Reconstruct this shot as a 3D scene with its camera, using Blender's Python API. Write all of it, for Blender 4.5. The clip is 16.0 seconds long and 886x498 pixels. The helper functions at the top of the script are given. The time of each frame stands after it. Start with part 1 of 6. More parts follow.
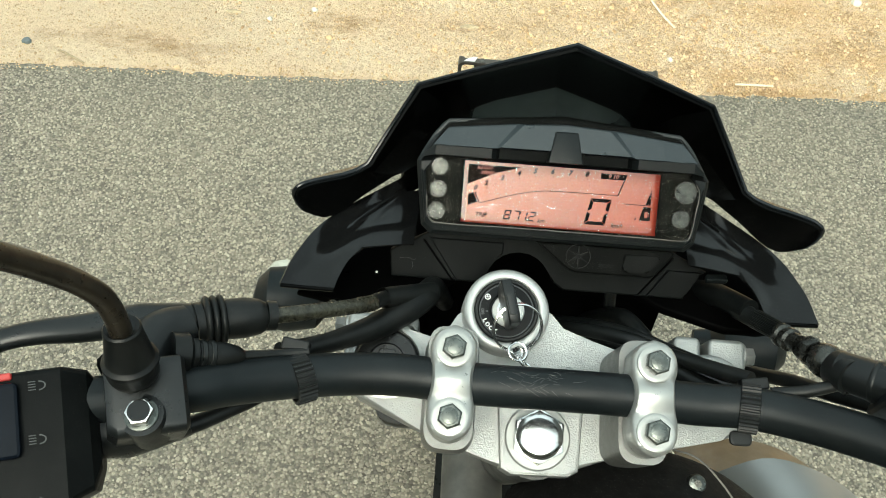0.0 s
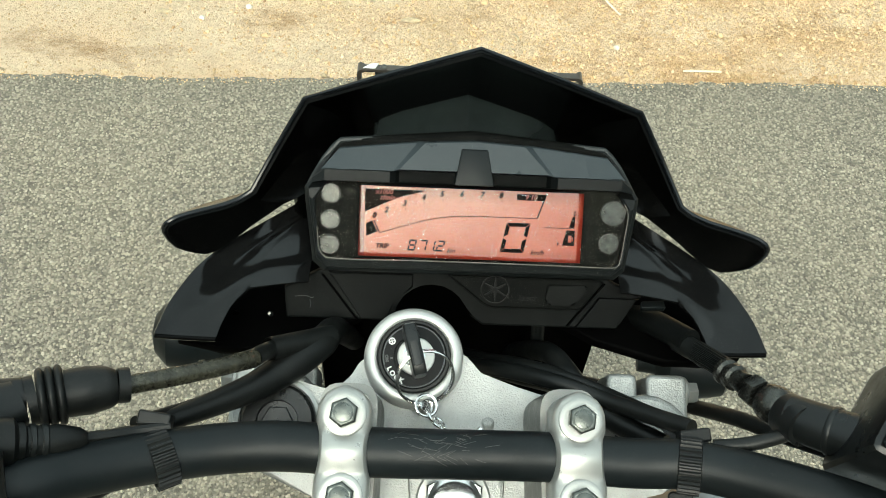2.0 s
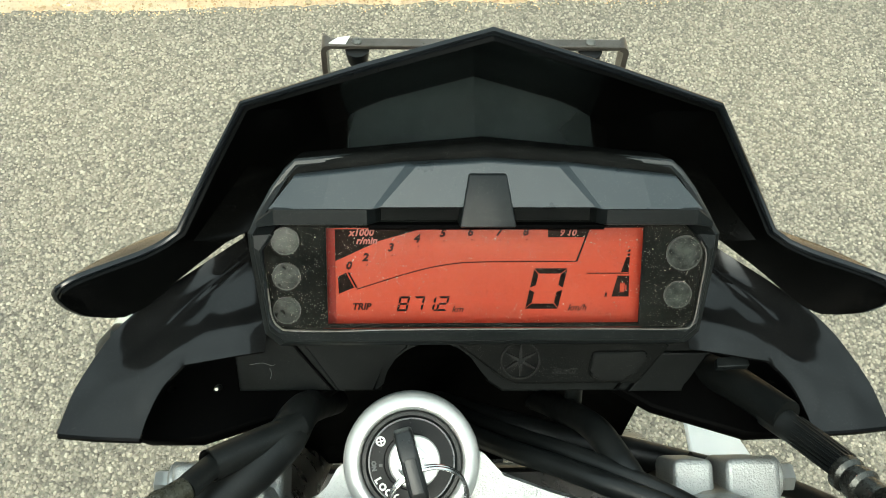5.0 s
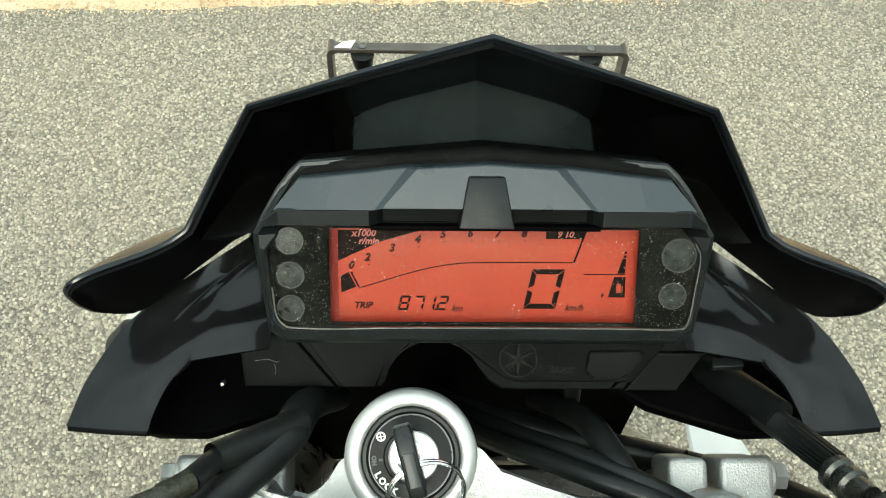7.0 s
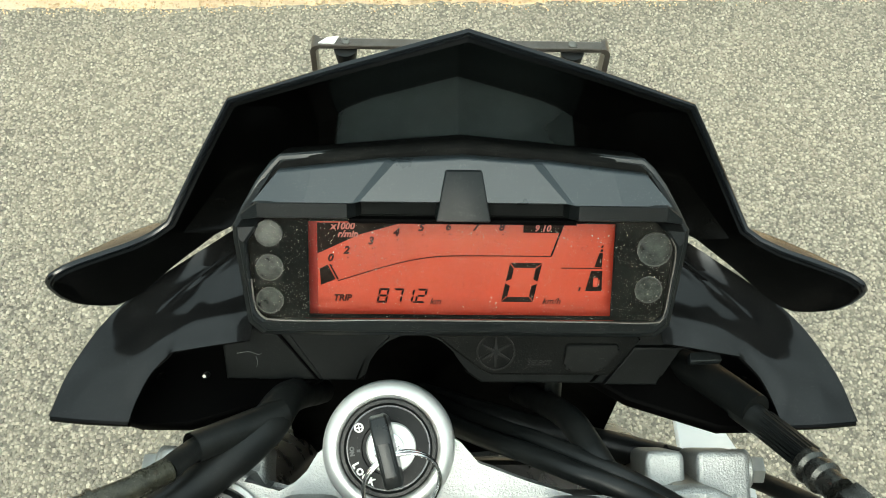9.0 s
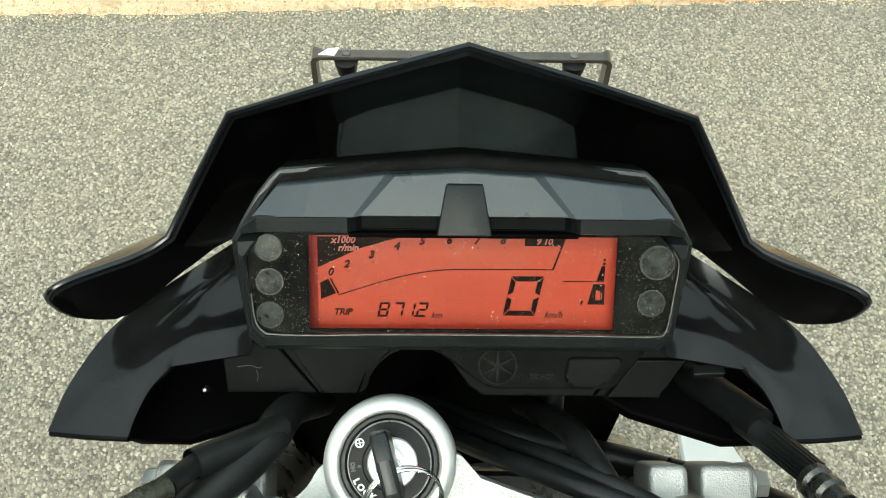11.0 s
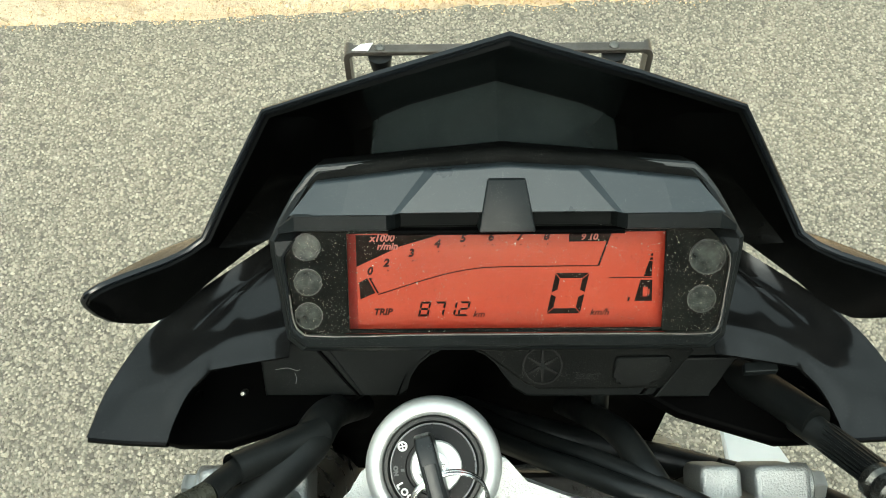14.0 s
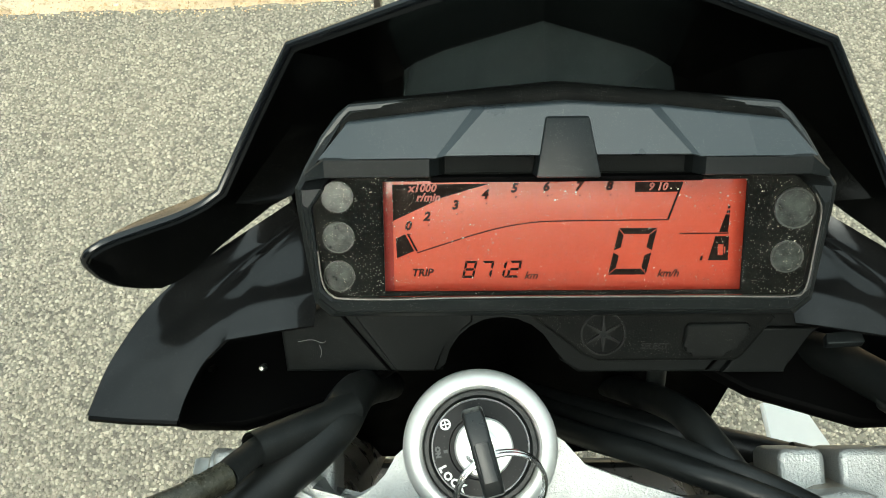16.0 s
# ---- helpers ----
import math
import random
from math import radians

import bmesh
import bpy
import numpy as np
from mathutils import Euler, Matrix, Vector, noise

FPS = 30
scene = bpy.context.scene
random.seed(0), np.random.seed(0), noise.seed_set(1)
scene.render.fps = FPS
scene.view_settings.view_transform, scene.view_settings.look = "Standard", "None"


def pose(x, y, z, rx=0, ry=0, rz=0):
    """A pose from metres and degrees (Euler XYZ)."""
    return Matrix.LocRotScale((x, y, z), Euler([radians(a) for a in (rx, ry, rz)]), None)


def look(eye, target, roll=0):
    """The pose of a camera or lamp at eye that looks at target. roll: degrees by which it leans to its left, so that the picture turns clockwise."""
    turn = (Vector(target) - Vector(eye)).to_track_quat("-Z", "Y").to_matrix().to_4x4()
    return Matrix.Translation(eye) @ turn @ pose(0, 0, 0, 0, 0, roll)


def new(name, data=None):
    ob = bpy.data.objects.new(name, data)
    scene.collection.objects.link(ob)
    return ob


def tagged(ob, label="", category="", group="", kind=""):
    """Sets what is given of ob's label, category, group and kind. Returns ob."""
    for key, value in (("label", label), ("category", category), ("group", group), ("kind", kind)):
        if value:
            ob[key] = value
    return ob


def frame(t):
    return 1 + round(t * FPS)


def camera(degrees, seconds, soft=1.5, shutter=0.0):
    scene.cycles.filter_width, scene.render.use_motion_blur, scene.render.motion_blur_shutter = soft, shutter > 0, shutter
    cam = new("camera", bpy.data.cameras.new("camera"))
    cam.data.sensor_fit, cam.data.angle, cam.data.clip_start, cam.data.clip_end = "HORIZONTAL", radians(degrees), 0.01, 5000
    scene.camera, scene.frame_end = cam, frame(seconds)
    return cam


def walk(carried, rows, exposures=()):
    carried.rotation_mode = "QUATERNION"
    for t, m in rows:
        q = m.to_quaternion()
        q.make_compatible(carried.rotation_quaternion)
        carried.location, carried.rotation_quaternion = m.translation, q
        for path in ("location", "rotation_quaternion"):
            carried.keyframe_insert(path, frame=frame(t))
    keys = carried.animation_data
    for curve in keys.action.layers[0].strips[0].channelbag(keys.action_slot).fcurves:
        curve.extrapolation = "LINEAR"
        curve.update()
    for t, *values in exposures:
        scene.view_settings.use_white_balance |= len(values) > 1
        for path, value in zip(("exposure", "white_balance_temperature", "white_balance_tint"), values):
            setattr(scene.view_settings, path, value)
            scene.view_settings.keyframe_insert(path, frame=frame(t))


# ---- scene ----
# The camera and its path: seconds, eye, target, roll
cam = camera(54.66, 16.0, soft=1.0)
PATH = [
    (0, (-0.06662, 0.01981, 1.44296), (-0.07246, 0.66478, 0.67878), 3.977),
    (0.5, (-0.06138, 0.01715, 1.44258), (-0.06295, 0.66354, 0.67957), 4.198),
    (1, (-0.05552, 0.01661, 1.43848), (-0.04304, 0.66425, 0.67664), 4.686),
    (1.5, (-0.04597, 0.03945, 1.42692), (-0.01429, 0.68537, 0.66418), 4.884),
    (2, (-0.03215, 0.08396, 1.40816), (0.00572, 0.72250, 0.63951), 4.694),
    (2.5, (-0.01835, 0.14044, 1.38300), (0.00074, 0.75559, 0.59481), 3.066),
    (3, (-0.02635, 0.18212, 1.36429), (-0.00818, 0.77748, 0.56104), 2.456),
    (3.5, (-0.03055, 0.20515, 1.34801), (0.00560, 0.78348, 0.53301), 3.142),
    (4, (-0.03079, 0.21635, 1.34109), (0.01088, 0.78590, 0.52019), 3.348),
    (4.5, (-0.02770, 0.21826, 1.33666), (0.01226, 0.78098, 0.51098), 3.189),
    (5, (-0.02783, 0.21418, 1.33999), (0.00807, 0.77310, 0.51154), 2.940),
    (7.5, (-0.02062, 0.21007, 1.34730), (0.00208, 0.76815, 0.51782), 2.369),
    (8, (-0.01214, 0.21129, 1.34492), (0.01005, 0.76988, 0.51577), 2.376),
    (8.5, (-0.00846, 0.20767, 1.34907), (0.01375, 0.76653, 0.52011), 2.406),
    (9, (-0.01485, 0.20556, 1.34836), (0.00723, 0.76488, 0.51971), 2.473),
    (9.5, (-0.01312, 0.20959, 1.34845), (0.00926, 0.76898, 0.51985), 2.514),
    (12, (-0.01487, 0.21038, 1.34986), (-0.00175, 0.77485, 0.52451), 1.396),
    (12.5, (-0.01548, 0.20771, 1.35143), (-0.00474, 0.77269, 0.52640), 1.120),
    (13, (-0.01659, 0.20601, 1.35005), (-0.00943, 0.77172, 0.52548), 0.734),
    (13.5, (-0.01711, 0.20675, 1.34463), (-0.02028, 0.77168, 0.51949), -0.434),
    (14, (-0.01967, 0.21451, 1.34055), (-0.03217, 0.77734, 0.51408), -1.541),
    (14.5, (-0.02394, 0.22227, 1.33446), (-0.03875, 0.78469, 0.50775), -1.885),
    (15, (-0.03655, 0.22328, 1.32771), (-0.05249, 0.78637, 0.50148), -1.896),
    (15.5, (-0.03328, 0.22099, 1.31874), (-0.04895, 0.78426, 0.49262), -1.837),
    (16, (-0.03597, 0.22290, 1.29854), (-0.05137, 0.78652, 0.47265), -1.714),
]
EXPOSURES = [(0, 0.29, 6550, -2), (1.5, 0.29, 6550, -2), (3.5, 0.58, 6500, -2), (5, 0.72, 6500, -2), (9.5, 0.70, 6500, -2), (12.5, 0.66, 6500, -2), (16, 0.72, 6500, -2)]
walk(cam, [(t, look(eye, target, roll)) for t, eye, target, roll in PATH], EXPOSURES)

# World: a hazy, bright overcast sky with a soft sun behind the rider
SUN_UP, SUN_TURN = 46.0, 190.0
world = bpy.data.worlds.new("world")
scene.world = world
world.use_nodes = True
wn, wl = world.node_tree.nodes, world.node_tree.links
wn.clear()
sky = wn.new("ShaderNodeTexSky")
sky.sky_type, sky.sun_disc = "NISHITA", False
sky.sun_elevation, sky.sun_rotation = radians(SUN_UP), radians(SUN_TURN)
sky.air_density, sky.dust_density, sky.ozone_density = 1.0, 6.0, 1.0
haze = wn.new("ShaderNodeMixRGB")
haze.inputs[0].default_value = 0.72
haze.inputs[2].default_value = (7.6, 8.6, 8.9, 1)
clouds = wn.new("ShaderNodeTexNoise")
clouds.inputs["Scale"].default_value, clouds.inputs["Detail"].default_value = 2.6, 6.0
ramp = wn.new("ShaderNodeMapRange")
ramp.inputs[1].default_value, ramp.inputs[2].default_value = 0.32, 0.68
ramp.inputs[3].default_value, ramp.inputs[4].default_value = 0.62, 1.22
cloudy = wn.new("ShaderNodeVectorMath")
cloudy.operation = "SCALE"
# an overcast sky is about three times as bright overhead as at the horizon
place = wn.new("ShaderNodeTexCoord")
axes = wn.new("ShaderNodeSeparateXYZ")
rise = wn.new("ShaderNodeMapRange")
for k, v in zip((1, 2, 3, 4), (0.0, 1.0, 0.28, 1.5)):
    rise.inputs[k].default_value = v
wl.new(place.outputs["Generated"], axes.inputs[0])
wl.new(axes.outputs[2], rise.inputs[0])
# the veiled sun brightens the cloud round it
glow_dot = wn.new("ShaderNodeVectorMath")
glow_dot.operation = "DOT_PRODUCT"
az, el = radians(SUN_TURN), radians(SUN_UP)
sun_dir = Vector((math.sin(az) * math.cos(el), math.cos(az) * math.cos(el), math.sin(el)))
glow_dot.inputs[1].default_value = sun_dir
wl.new(place.outputs["Generated"], glow_dot.inputs[0])
glow = wn.new("ShaderNodeMapRange")
glow.interpolation_type = "SMOOTHSTEP"
for k, v in zip((1, 2, 3, 4), (0.88, 1.0, 0.0, 3.4)):
    glow.inputs[k].default_value = v
wl.new(glow_dot.outputs["Value"], glow.inputs[0])
total = wn.new("ShaderNodeMath")
wl.new(rise.outputs[0], total.inputs[0])
wl.new(glow.outputs[0], total.inputs[1])
bright = wn.new("ShaderNodeMath")
bright.operation = "MULTIPLY"
wl.new(total.outputs[0], bright.inputs[0])
wl.new(ramp.outputs[0], bright.inputs[1])
back = wn.new("ShaderNodeBackground")
back.inputs["Strength"].default_value = 0.15
out = wn.new("ShaderNodeOutputWorld")
wl.new(sky.outputs[0], haze.inputs[1])
wl.new(haze.outputs[0], cloudy.inputs[0])
wl.new(clouds.outputs["Fac"], ramp.inputs[0])
wl.new(bright.outputs[0], cloudy.inputs["Scale"])
wl.new(cloudy.outputs[0], back.inputs["Color"])
wl.new(back.outputs[0], out.inputs[0])

sun = new("sun", bpy.data.lights.new("sun", "SUN"))
sun.data.energy, sun.data.angle, sun.data.color = 0.6, radians(70), (1.0, 0.95, 0.86)
sun.matrix_world = look(sun_dir * 10, (0, 0, 0))

# ---- materials ----
def mat_base(name):
    m = bpy.data.materials.new(name)
    m.use_nodes = True
    b = m.node_tree.nodes["Principled BSDF"]
    return m, m.node_tree.nodes, m.node_tree.links, b


def noise_tex(n, l, scale, detail=4.0, rough=0.55, kind="Object", stretch=None):
    c = n.new("ShaderNodeTexCoord")
    t = n.new("ShaderNodeTexNoise")
    t.inputs["Scale"].default_value, t.inputs["Detail"].default_value, t.inputs["Roughness"].default_value = scale, detail, rough
    if stretch:
        mp = n.new("ShaderNodeMapping")
        mp.inputs["Scale"].default_value = stretch
        l.new(c.outputs[kind], mp.inputs[0])
        l.new(mp.outputs[0], t.inputs["Vector"])
    else:
        l.new(c.outputs[kind], t.inputs["Vector"])
    return t.outputs["Fac"]


def remap(n, l, src, a, b, c, d):
    r = n.new("ShaderNodeMapRange")
    for k, v in zip((1, 2, 3, 4), (a, b, c, d)):
        r.inputs[k].default_value = v
    l.new(src, r.inputs[0])
    return r.outputs[0]


def mixcol(n, l, fac, a, b):
    m = n.new("ShaderNodeMixRGB")
    for k, v in ((0, fac), (1, a), (2, b)):
        if isinstance(v, (int, float)):
            m.inputs[k].default_value = v
        elif isinstance(v, tuple):
            m.inputs[k].default_value = (*v, 1)
        else:
            l.new(v, m.inputs[k])
    return m.outputs[0]


def bump(n, l, b, height, strength, dist, prev=None):
    k = n.new("ShaderNodeBump")
    k.inputs["Strength"].default_value, k.inputs["Distance"].default_value = strength, dist
    l.new(height, k.inputs["Height"])
    if prev is not None:
        l.new(prev, k.inputs["Normal"])
    l.new(k.outputs[0], b.inputs["Normal"])
    return k.outputs[0]


def surface(name, col, rough, metal=0.0, vary=0.25, vscale=30.0, grain=0.0, gscale=1500.0, gdist=0.0002,
            dust=0.0, dust_col=(0.35, 0.34, 0.30), specks=0.0, rvary=0.1, coat=0.0, spec=0.5, speck_scale=700.0):
    """A worn surface: cloudy colour, fine grain relief, a film of dust and light specks."""
    m, n, l, b = mat_base(name)
    big = noise_tex(n, l, vscale, 5)
    fine = noise_tex(n, l, gscale, 3)
    c = mixcol(n, l, remap(n, l, big, 0.3, 0.7, 0, 1), tuple(v * (1 - vary) for v in col), tuple(min(1, v * (1 + vary)) for v in col))
    r = remap(n, l, noise_tex(n, l, vscale * 2.3, 6, 0.65), 0.3, 0.7, max(0.02, rough - rvary), min(1, rough + rvary))
    if dust:
        d = remap(n, l, noise_tex(n, l, vscale * 1.4, 8, 0.7), 0.42, 0.8, 0, dust)
        c = mixcol(n, l, d, c, dust_col)
    if specks:
        v = n.new("ShaderNodeTexVoronoi")
        v.inputs["Scale"].default_value = speck_scale
        tc = n.new("ShaderNodeTexCoord")
        l.new(tc.outputs["Object"], v.inputs["Vector"])
        s = remap(n, l, v.outputs["Distance"], 0.10, 0.22, 1, 0)
        w = remap(n, l, noise_tex(n, l, 120, 5, 0.7), 0.42, 0.62, 0, specks)
        mu = n.new("ShaderNodeMath")
        mu.operation = "MULTIPLY"
        l.new(s, mu.inputs[0])
        l.new(w, mu.inputs[1])
        c = mixcol(n, l, mu.outputs[0], c, dust_col)
    l.new(c, b.inputs["Base Color"])
    l.new(r, b.inputs["Roughness"])
    b.inputs["Metallic"].default_value = metal
    b.inputs["Specular IOR Level"].default_value = spec
    b.inputs["Coat Weight"].default_value = coat
    b.inputs["Coat Roughness"].default_value = 0.06
    if grain:
        bump(n, l, b, fine, grain, gdist)
    return m


GLOSS = surface("gloss_black_plastic", (0.0036, 0.0038, 0.0040), 0.13, vary=0.3, dust=0.010, specks=0.10, rvary=0.04, spec=0.27, speck_scale=1300)
RIM = surface("visor_rim_plastic", (0.004, 0.005, 0.006), 0.16, vary=0.2, specks=0.1, rvary=0.05, spec=0.4, speck_scale=1300)
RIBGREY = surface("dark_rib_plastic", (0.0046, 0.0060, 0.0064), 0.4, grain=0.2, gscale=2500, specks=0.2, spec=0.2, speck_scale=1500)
VISOR = surface("black_visor_plastic", (0.0012, 0.0013, 0.0012), 0.2, dust=0.003, specks=0.06, rvary=0.05, spec=0.07, speck_scale=1300)
SATIN = surface("satin_black_plastic", (0.0050, 0.0060, 0.0062), 0.33, grain=0.2, gscale=2500, dust=0.012, specks=0.1, spec=0.36, speck_scale=1300)
# the hood's paler blue-grey base holds the sky's reflection
HOOD = surface("sky_sheen_hood_plastic", (0.019, 0.025, 0.0285), 0.34, vary=0.06, grain=0.2, gscale=3000, specks=0.3, spec=0.44, speck_scale=1400)
MATT = surface("matt_black_plastic", (0.0034, 0.0040, 0.0040), 0.42, grain=0.35, gscale=1800, dust=0.006, specks=0.12, spec=0.07, speck_scale=1700)
BEZEL = surface("dusty_black_bezel", (0.0026, 0.0029, 0.0027), 0.55, grain=0.5, gscale=1400, dust=0.008, specks=0.3, spec=0.03, speck_scale=1500)
RUBBER = surface("black_rubber", (0.0042, 0.0050, 0.0050), 0.40, vary=0.4, grain=0.3, gscale=700, dust=0.022, specks=0.1, spec=0.26, speck_scale=1300)
BARPAINT = surface("satin_black_bar", (0.0048, 0.0070, 0.0080), 0.43, vary=0.3, vscale=22, grain=0.2, gscale=2000, dust=0.012, specks=0.1, spec=0.24, speck_scale=1300)
# shade of hollows and grooves put into a near-black, almost glossless colour
DARK = surface("cavity_shade_black", (0.0008, 0.0008, 0.0008), 0.6, dust=0.001, spec=0.015)
CAST = surface("cast_aluminium", (0.33, 0.335, 0.325), 0.42, 0.7, vary=0.1, vscale=60, grain=0.9, gscale=1000, gdist=0.0005, rvary=0.06)
RISER = surface("dull_cast_aluminium", (0.20, 0.20, 0.19), 0.45, 0.8, vary=0.08, vscale=60, grain=0.5, gscale=1300, gdist=0.0004)
MACH = surface("painted_aluminium", (0.34, 0.345, 0.33), 0.36, 0.6, vary=0.08, vscale=70, grain=0.3, gscale=1200, dust=0.05, rvary=0.1)
DARKFACE = surface("switch_face_black", (0.006, 0.0065, 0.007), 0.4, dust=0.01, specks=0.1, spec=0.12)
COLLAR = surface("smooth_silver_paint", (0.46, 0.465, 0.45), 0.34, 0.5, vary=0.05, vscale=80, grain=0.15, gscale=1500, rvary=0.06)
ZINC = surface("zinc_bolt", (0.1, 0.108, 0.1), 0.32, 0.9, vary=0.4, vscale=180, grain=0.2, gscale=900, dust=0.06, rvary=0.1)
CHROME = surface("chrome", (0.75, 0.75, 0.74), 0.2, 1.0, vary=0.06, vscale=90, rvary=0.08)
STEEL = surface("dark_steel", (0.13, 0.125, 0.11), 0.35, 0.9, vary=0.4, vscale=140, grain=0.2, rvary=0.12)
GUN = surface("oiled_gunmetal", (0.055, 0.055, 0.050), 0.26, 0.85, vary=0.6, vscale=140, grain=0.25, dust=0.06, rvary=0.12)
STALK = surface("worn_brown_stalk", (0.022, 0.017, 0.011), 0.32, 0.35, vary=0.5, vscale=90, grain=0.3, dust=0.04, rvary=0.12)
CABLE = surface("worn_green_brass_sleeve", (0.028, 0.027, 0.018), 0.28, 0.3, vary=0.7, vscale=160, grain=0.3, dust=0.06, specks=0.4, rvary=0.15, speck_scale=500)
SILVER = surface("silver_body_paint", (0.24, 0.25, 0.25), 0.32, 0.5, vary=0.08, vscale=20, grain=0.15, gscale=2500, rvary=0.05, coat=0.3)
GOLD = surface("bronze_edge_paint", (0.2, 0.135, 0.075), 0.4, 0.3, vary=0.2, vscale=30, dust=0.2)
CLOTH = surface("black_vinyl", (0.005, 0.0049, 0.0047), 0.6, vary=0.3, vscale=120, grain=0.6, gscale=800, gdist=0.0004, dust=0.012, specks=0.2, spec=0.12)
THREAD = surface("grey_thread", (0.2, 0.19, 0.17), 0.8)
DIALBLACK = surface("dial_face", (0.0030, 0.0034, 0.0032), 0.6, dust=0.006, specks=0.5, spec=0.012, speck_scale=1000)
FAIRING = surface("fairing_plastic", (0.0042, 0.005, 0.005), 0.5, grain=0.25, gscale=2000, dust=0.004, specks=0.12, spec=0.05, speck_scale=1500)
LENS = surface("grey_lamp_lens", (0.016, 0.018, 0.017), 0.22, vary=0.6, vscale=220, dust=0.05, specks=0.3, spec=0.38, rvary=0.08, speck_scale=1500)
CREAM = surface("clear_signal_lens", (0.5, 0.5, 0.42), 0.25, vary=0.1, dust=0.1, coat=0.5)
RED = surface("red_switch", (0.45, 0.035, 0.03), 0.4)
CREAMW = surface("white_body_panel", (0.62, 0.63, 0.62), 0.35, vary=0.05, vscale=20, coat=0.2)
WHITE = surface("white_print", (0.75, 0.75, 0.72), 0.6)
GREYP = surface("grey_print", (0.06, 0.064, 0.064), 0.6)
BRACKET = surface("bronze_black_steel", (0.07, 0.06, 0.05), 0.34, 0.5, vary=0.3, grain=0.2, dust=0.2)
INK = surface("lcd_segment", (0.010, 0.005, 0.004), 0.5, vary=0.1, spec=0.02)
INKSOFT = surface("lcd_faint_segment", (0.030, 0.008, 0.006), 0.5, vary=0.1, spec=0.02)
LCDEDGE = surface("lcd_border_red", (0.17, 0.012, 0.008), 0.4, vary=0.1, spec=0.1, coat=1.0)
INKRED = surface("lcd_red_print", (0.24, 0.045, 0.035), 0.5, vary=0.1)


def lcd_material():
    m, n, l, b = mat_base("lcd_backlight")
    cl = noise_tex(n, l, 26, 3)
    # the backlight fades towards the edges of the panel
    tc = n.new("ShaderNodeTexCoord")
    sep = n.new("ShaderNodeSeparateXYZ")
    l.new(tc.outputs["Generated"], sep.inputs[0])
    edge = None
    for k, wide in ((0, 0.045), (1, 0.24)):
        q = n.new("ShaderNodeMath")
        q.operation = "PINGPONG"
        q.inputs[1].default_value = 0.5
        l.new(sep.outputs[k], q.inputs[0])
        f = remap(n, l, q.outputs[0], 0.0, wide, 0.0, 1.0)
        if edge is None:
            edge = f
        else:
            mm = n.new("ShaderNodeMath")
            mm.operation = "MULTIPLY"
            l.new(edge, mm.inputs[0])
            l.new(f, mm.inputs[1])
            edge = mm.outputs[0]
    mid = mixcol(n, l, remap(n, l, cl, 0.3, 0.7, 0, 1), (0.198, 0.0185, 0.0112), (0.216, 0.0255, 0.0155))
    c = mixcol(n, l, edge, (0.12, 0.008, 0.005), mid)
    l.new(c, b.inputs["Base Color"])
    l.new(c, b.inputs["Emission Color"])
    b.inputs["Emission Strength"].default_value = 0.60
    b.inputs["Roughness"].default_value = 0.5
    b.inputs["Specular IOR Level"].default_value = 0.15
    b.inputs["Coat Weight"].default_value = 1.0
    b.inputs["Coat IOR"].default_value = 1.50
    b.inputs["Coat Roughness"].default_value = 0.16
    b.inputs["Coat Tint"].default_value = (1.0, 0.93, 0.72, 1)
    return m


LCD = lcd_material()


def pane_material():
    m, n, l, b = mat_base("clear_pane")
    n.remove(b)
    clear = n.new("ShaderNodeBsdfTransparent")
    clear.inputs[0].default_value = (0.95, 0.96, 0.95, 1)
    gloss = n.new("ShaderNodeBsdfGlossy")
    gloss.inputs["Roughness"].default_value = 0.03
    fres = n.new("ShaderNodeFresnel")
    fres.inputs["IOR"].default_value = 1.03
    pane = n.new("ShaderNodeMixShader")
    l.new(fres.outputs[0], pane.inputs[0])
    l.new(clear.outputs[0], pane.inputs[1])
    l.new(gloss.outputs[0], pane.inputs[2])
    # dust on the pane: pale specks of two sizes
    dust = n.new("ShaderNodeBsdfDiffuse")
    dust.inputs[0].default_value = (0.38, 0.34, 0.28, 1)
    tc = n.new("ShaderNodeTexCoord")
    masks = []
    for sc, lo, hi, amt in ((900, 0.46, 0.62, 0.6), (420, 0.56, 0.66, 0.8)):
        v = n.new("ShaderNodeTexVoronoi")
        v.inputs["Scale"].default_value = sc
        l.new(tc.outputs["Object"], v.inputs["Vector"])
        dot = remap(n, l, v.outputs["Distance"], 0.07, 0.17, 1, 0)
        mu = n.new("ShaderNodeMath")
        mu.operation = "MULTIPLY"
        l.new(dot, mu.inputs[0])
        l.new(remap(n, l, noise_tex(n, l, sc * 0.2, 4, 0.7), lo - 0.1, hi - 0.05, 0, amt), mu.inputs[1])
        masks.append(mu.outputs[0])
    mx = n.new("ShaderNodeMath")
    mx.operation = "MAXIMUM"
    l.new(masks[0], mx.inputs[0])
    l.new(masks[1], mx.inputs[1])
    film = n.new("ShaderNodeMath")
    film.use_clamp = True
    l.new(mx.outputs[0], film.inputs[0])
    l.new(remap(n, l, noise_tex(n, l, 60, 5, 0.7), 0.3, 0.7, 0.0005, 0.007), film.inputs[1])
    mix = n.new("ShaderNodeMixShader")
    l.new(film.outputs[0], mix.inputs[0])
    l.new(pane.outputs[0], mix.inputs[1])
    l.new(dust.outputs[0], mix.inputs[2])
    l.new(mix.outputs[0], n["Material Output"].inputs[0])
    return m


PANE = pane_material()

# ---- mesh helpers ----
def frame_of(origin, x, y, z):
    m = Matrix((x, y, z)).transposed().to_4x4()
    m.translation = origin
    return m


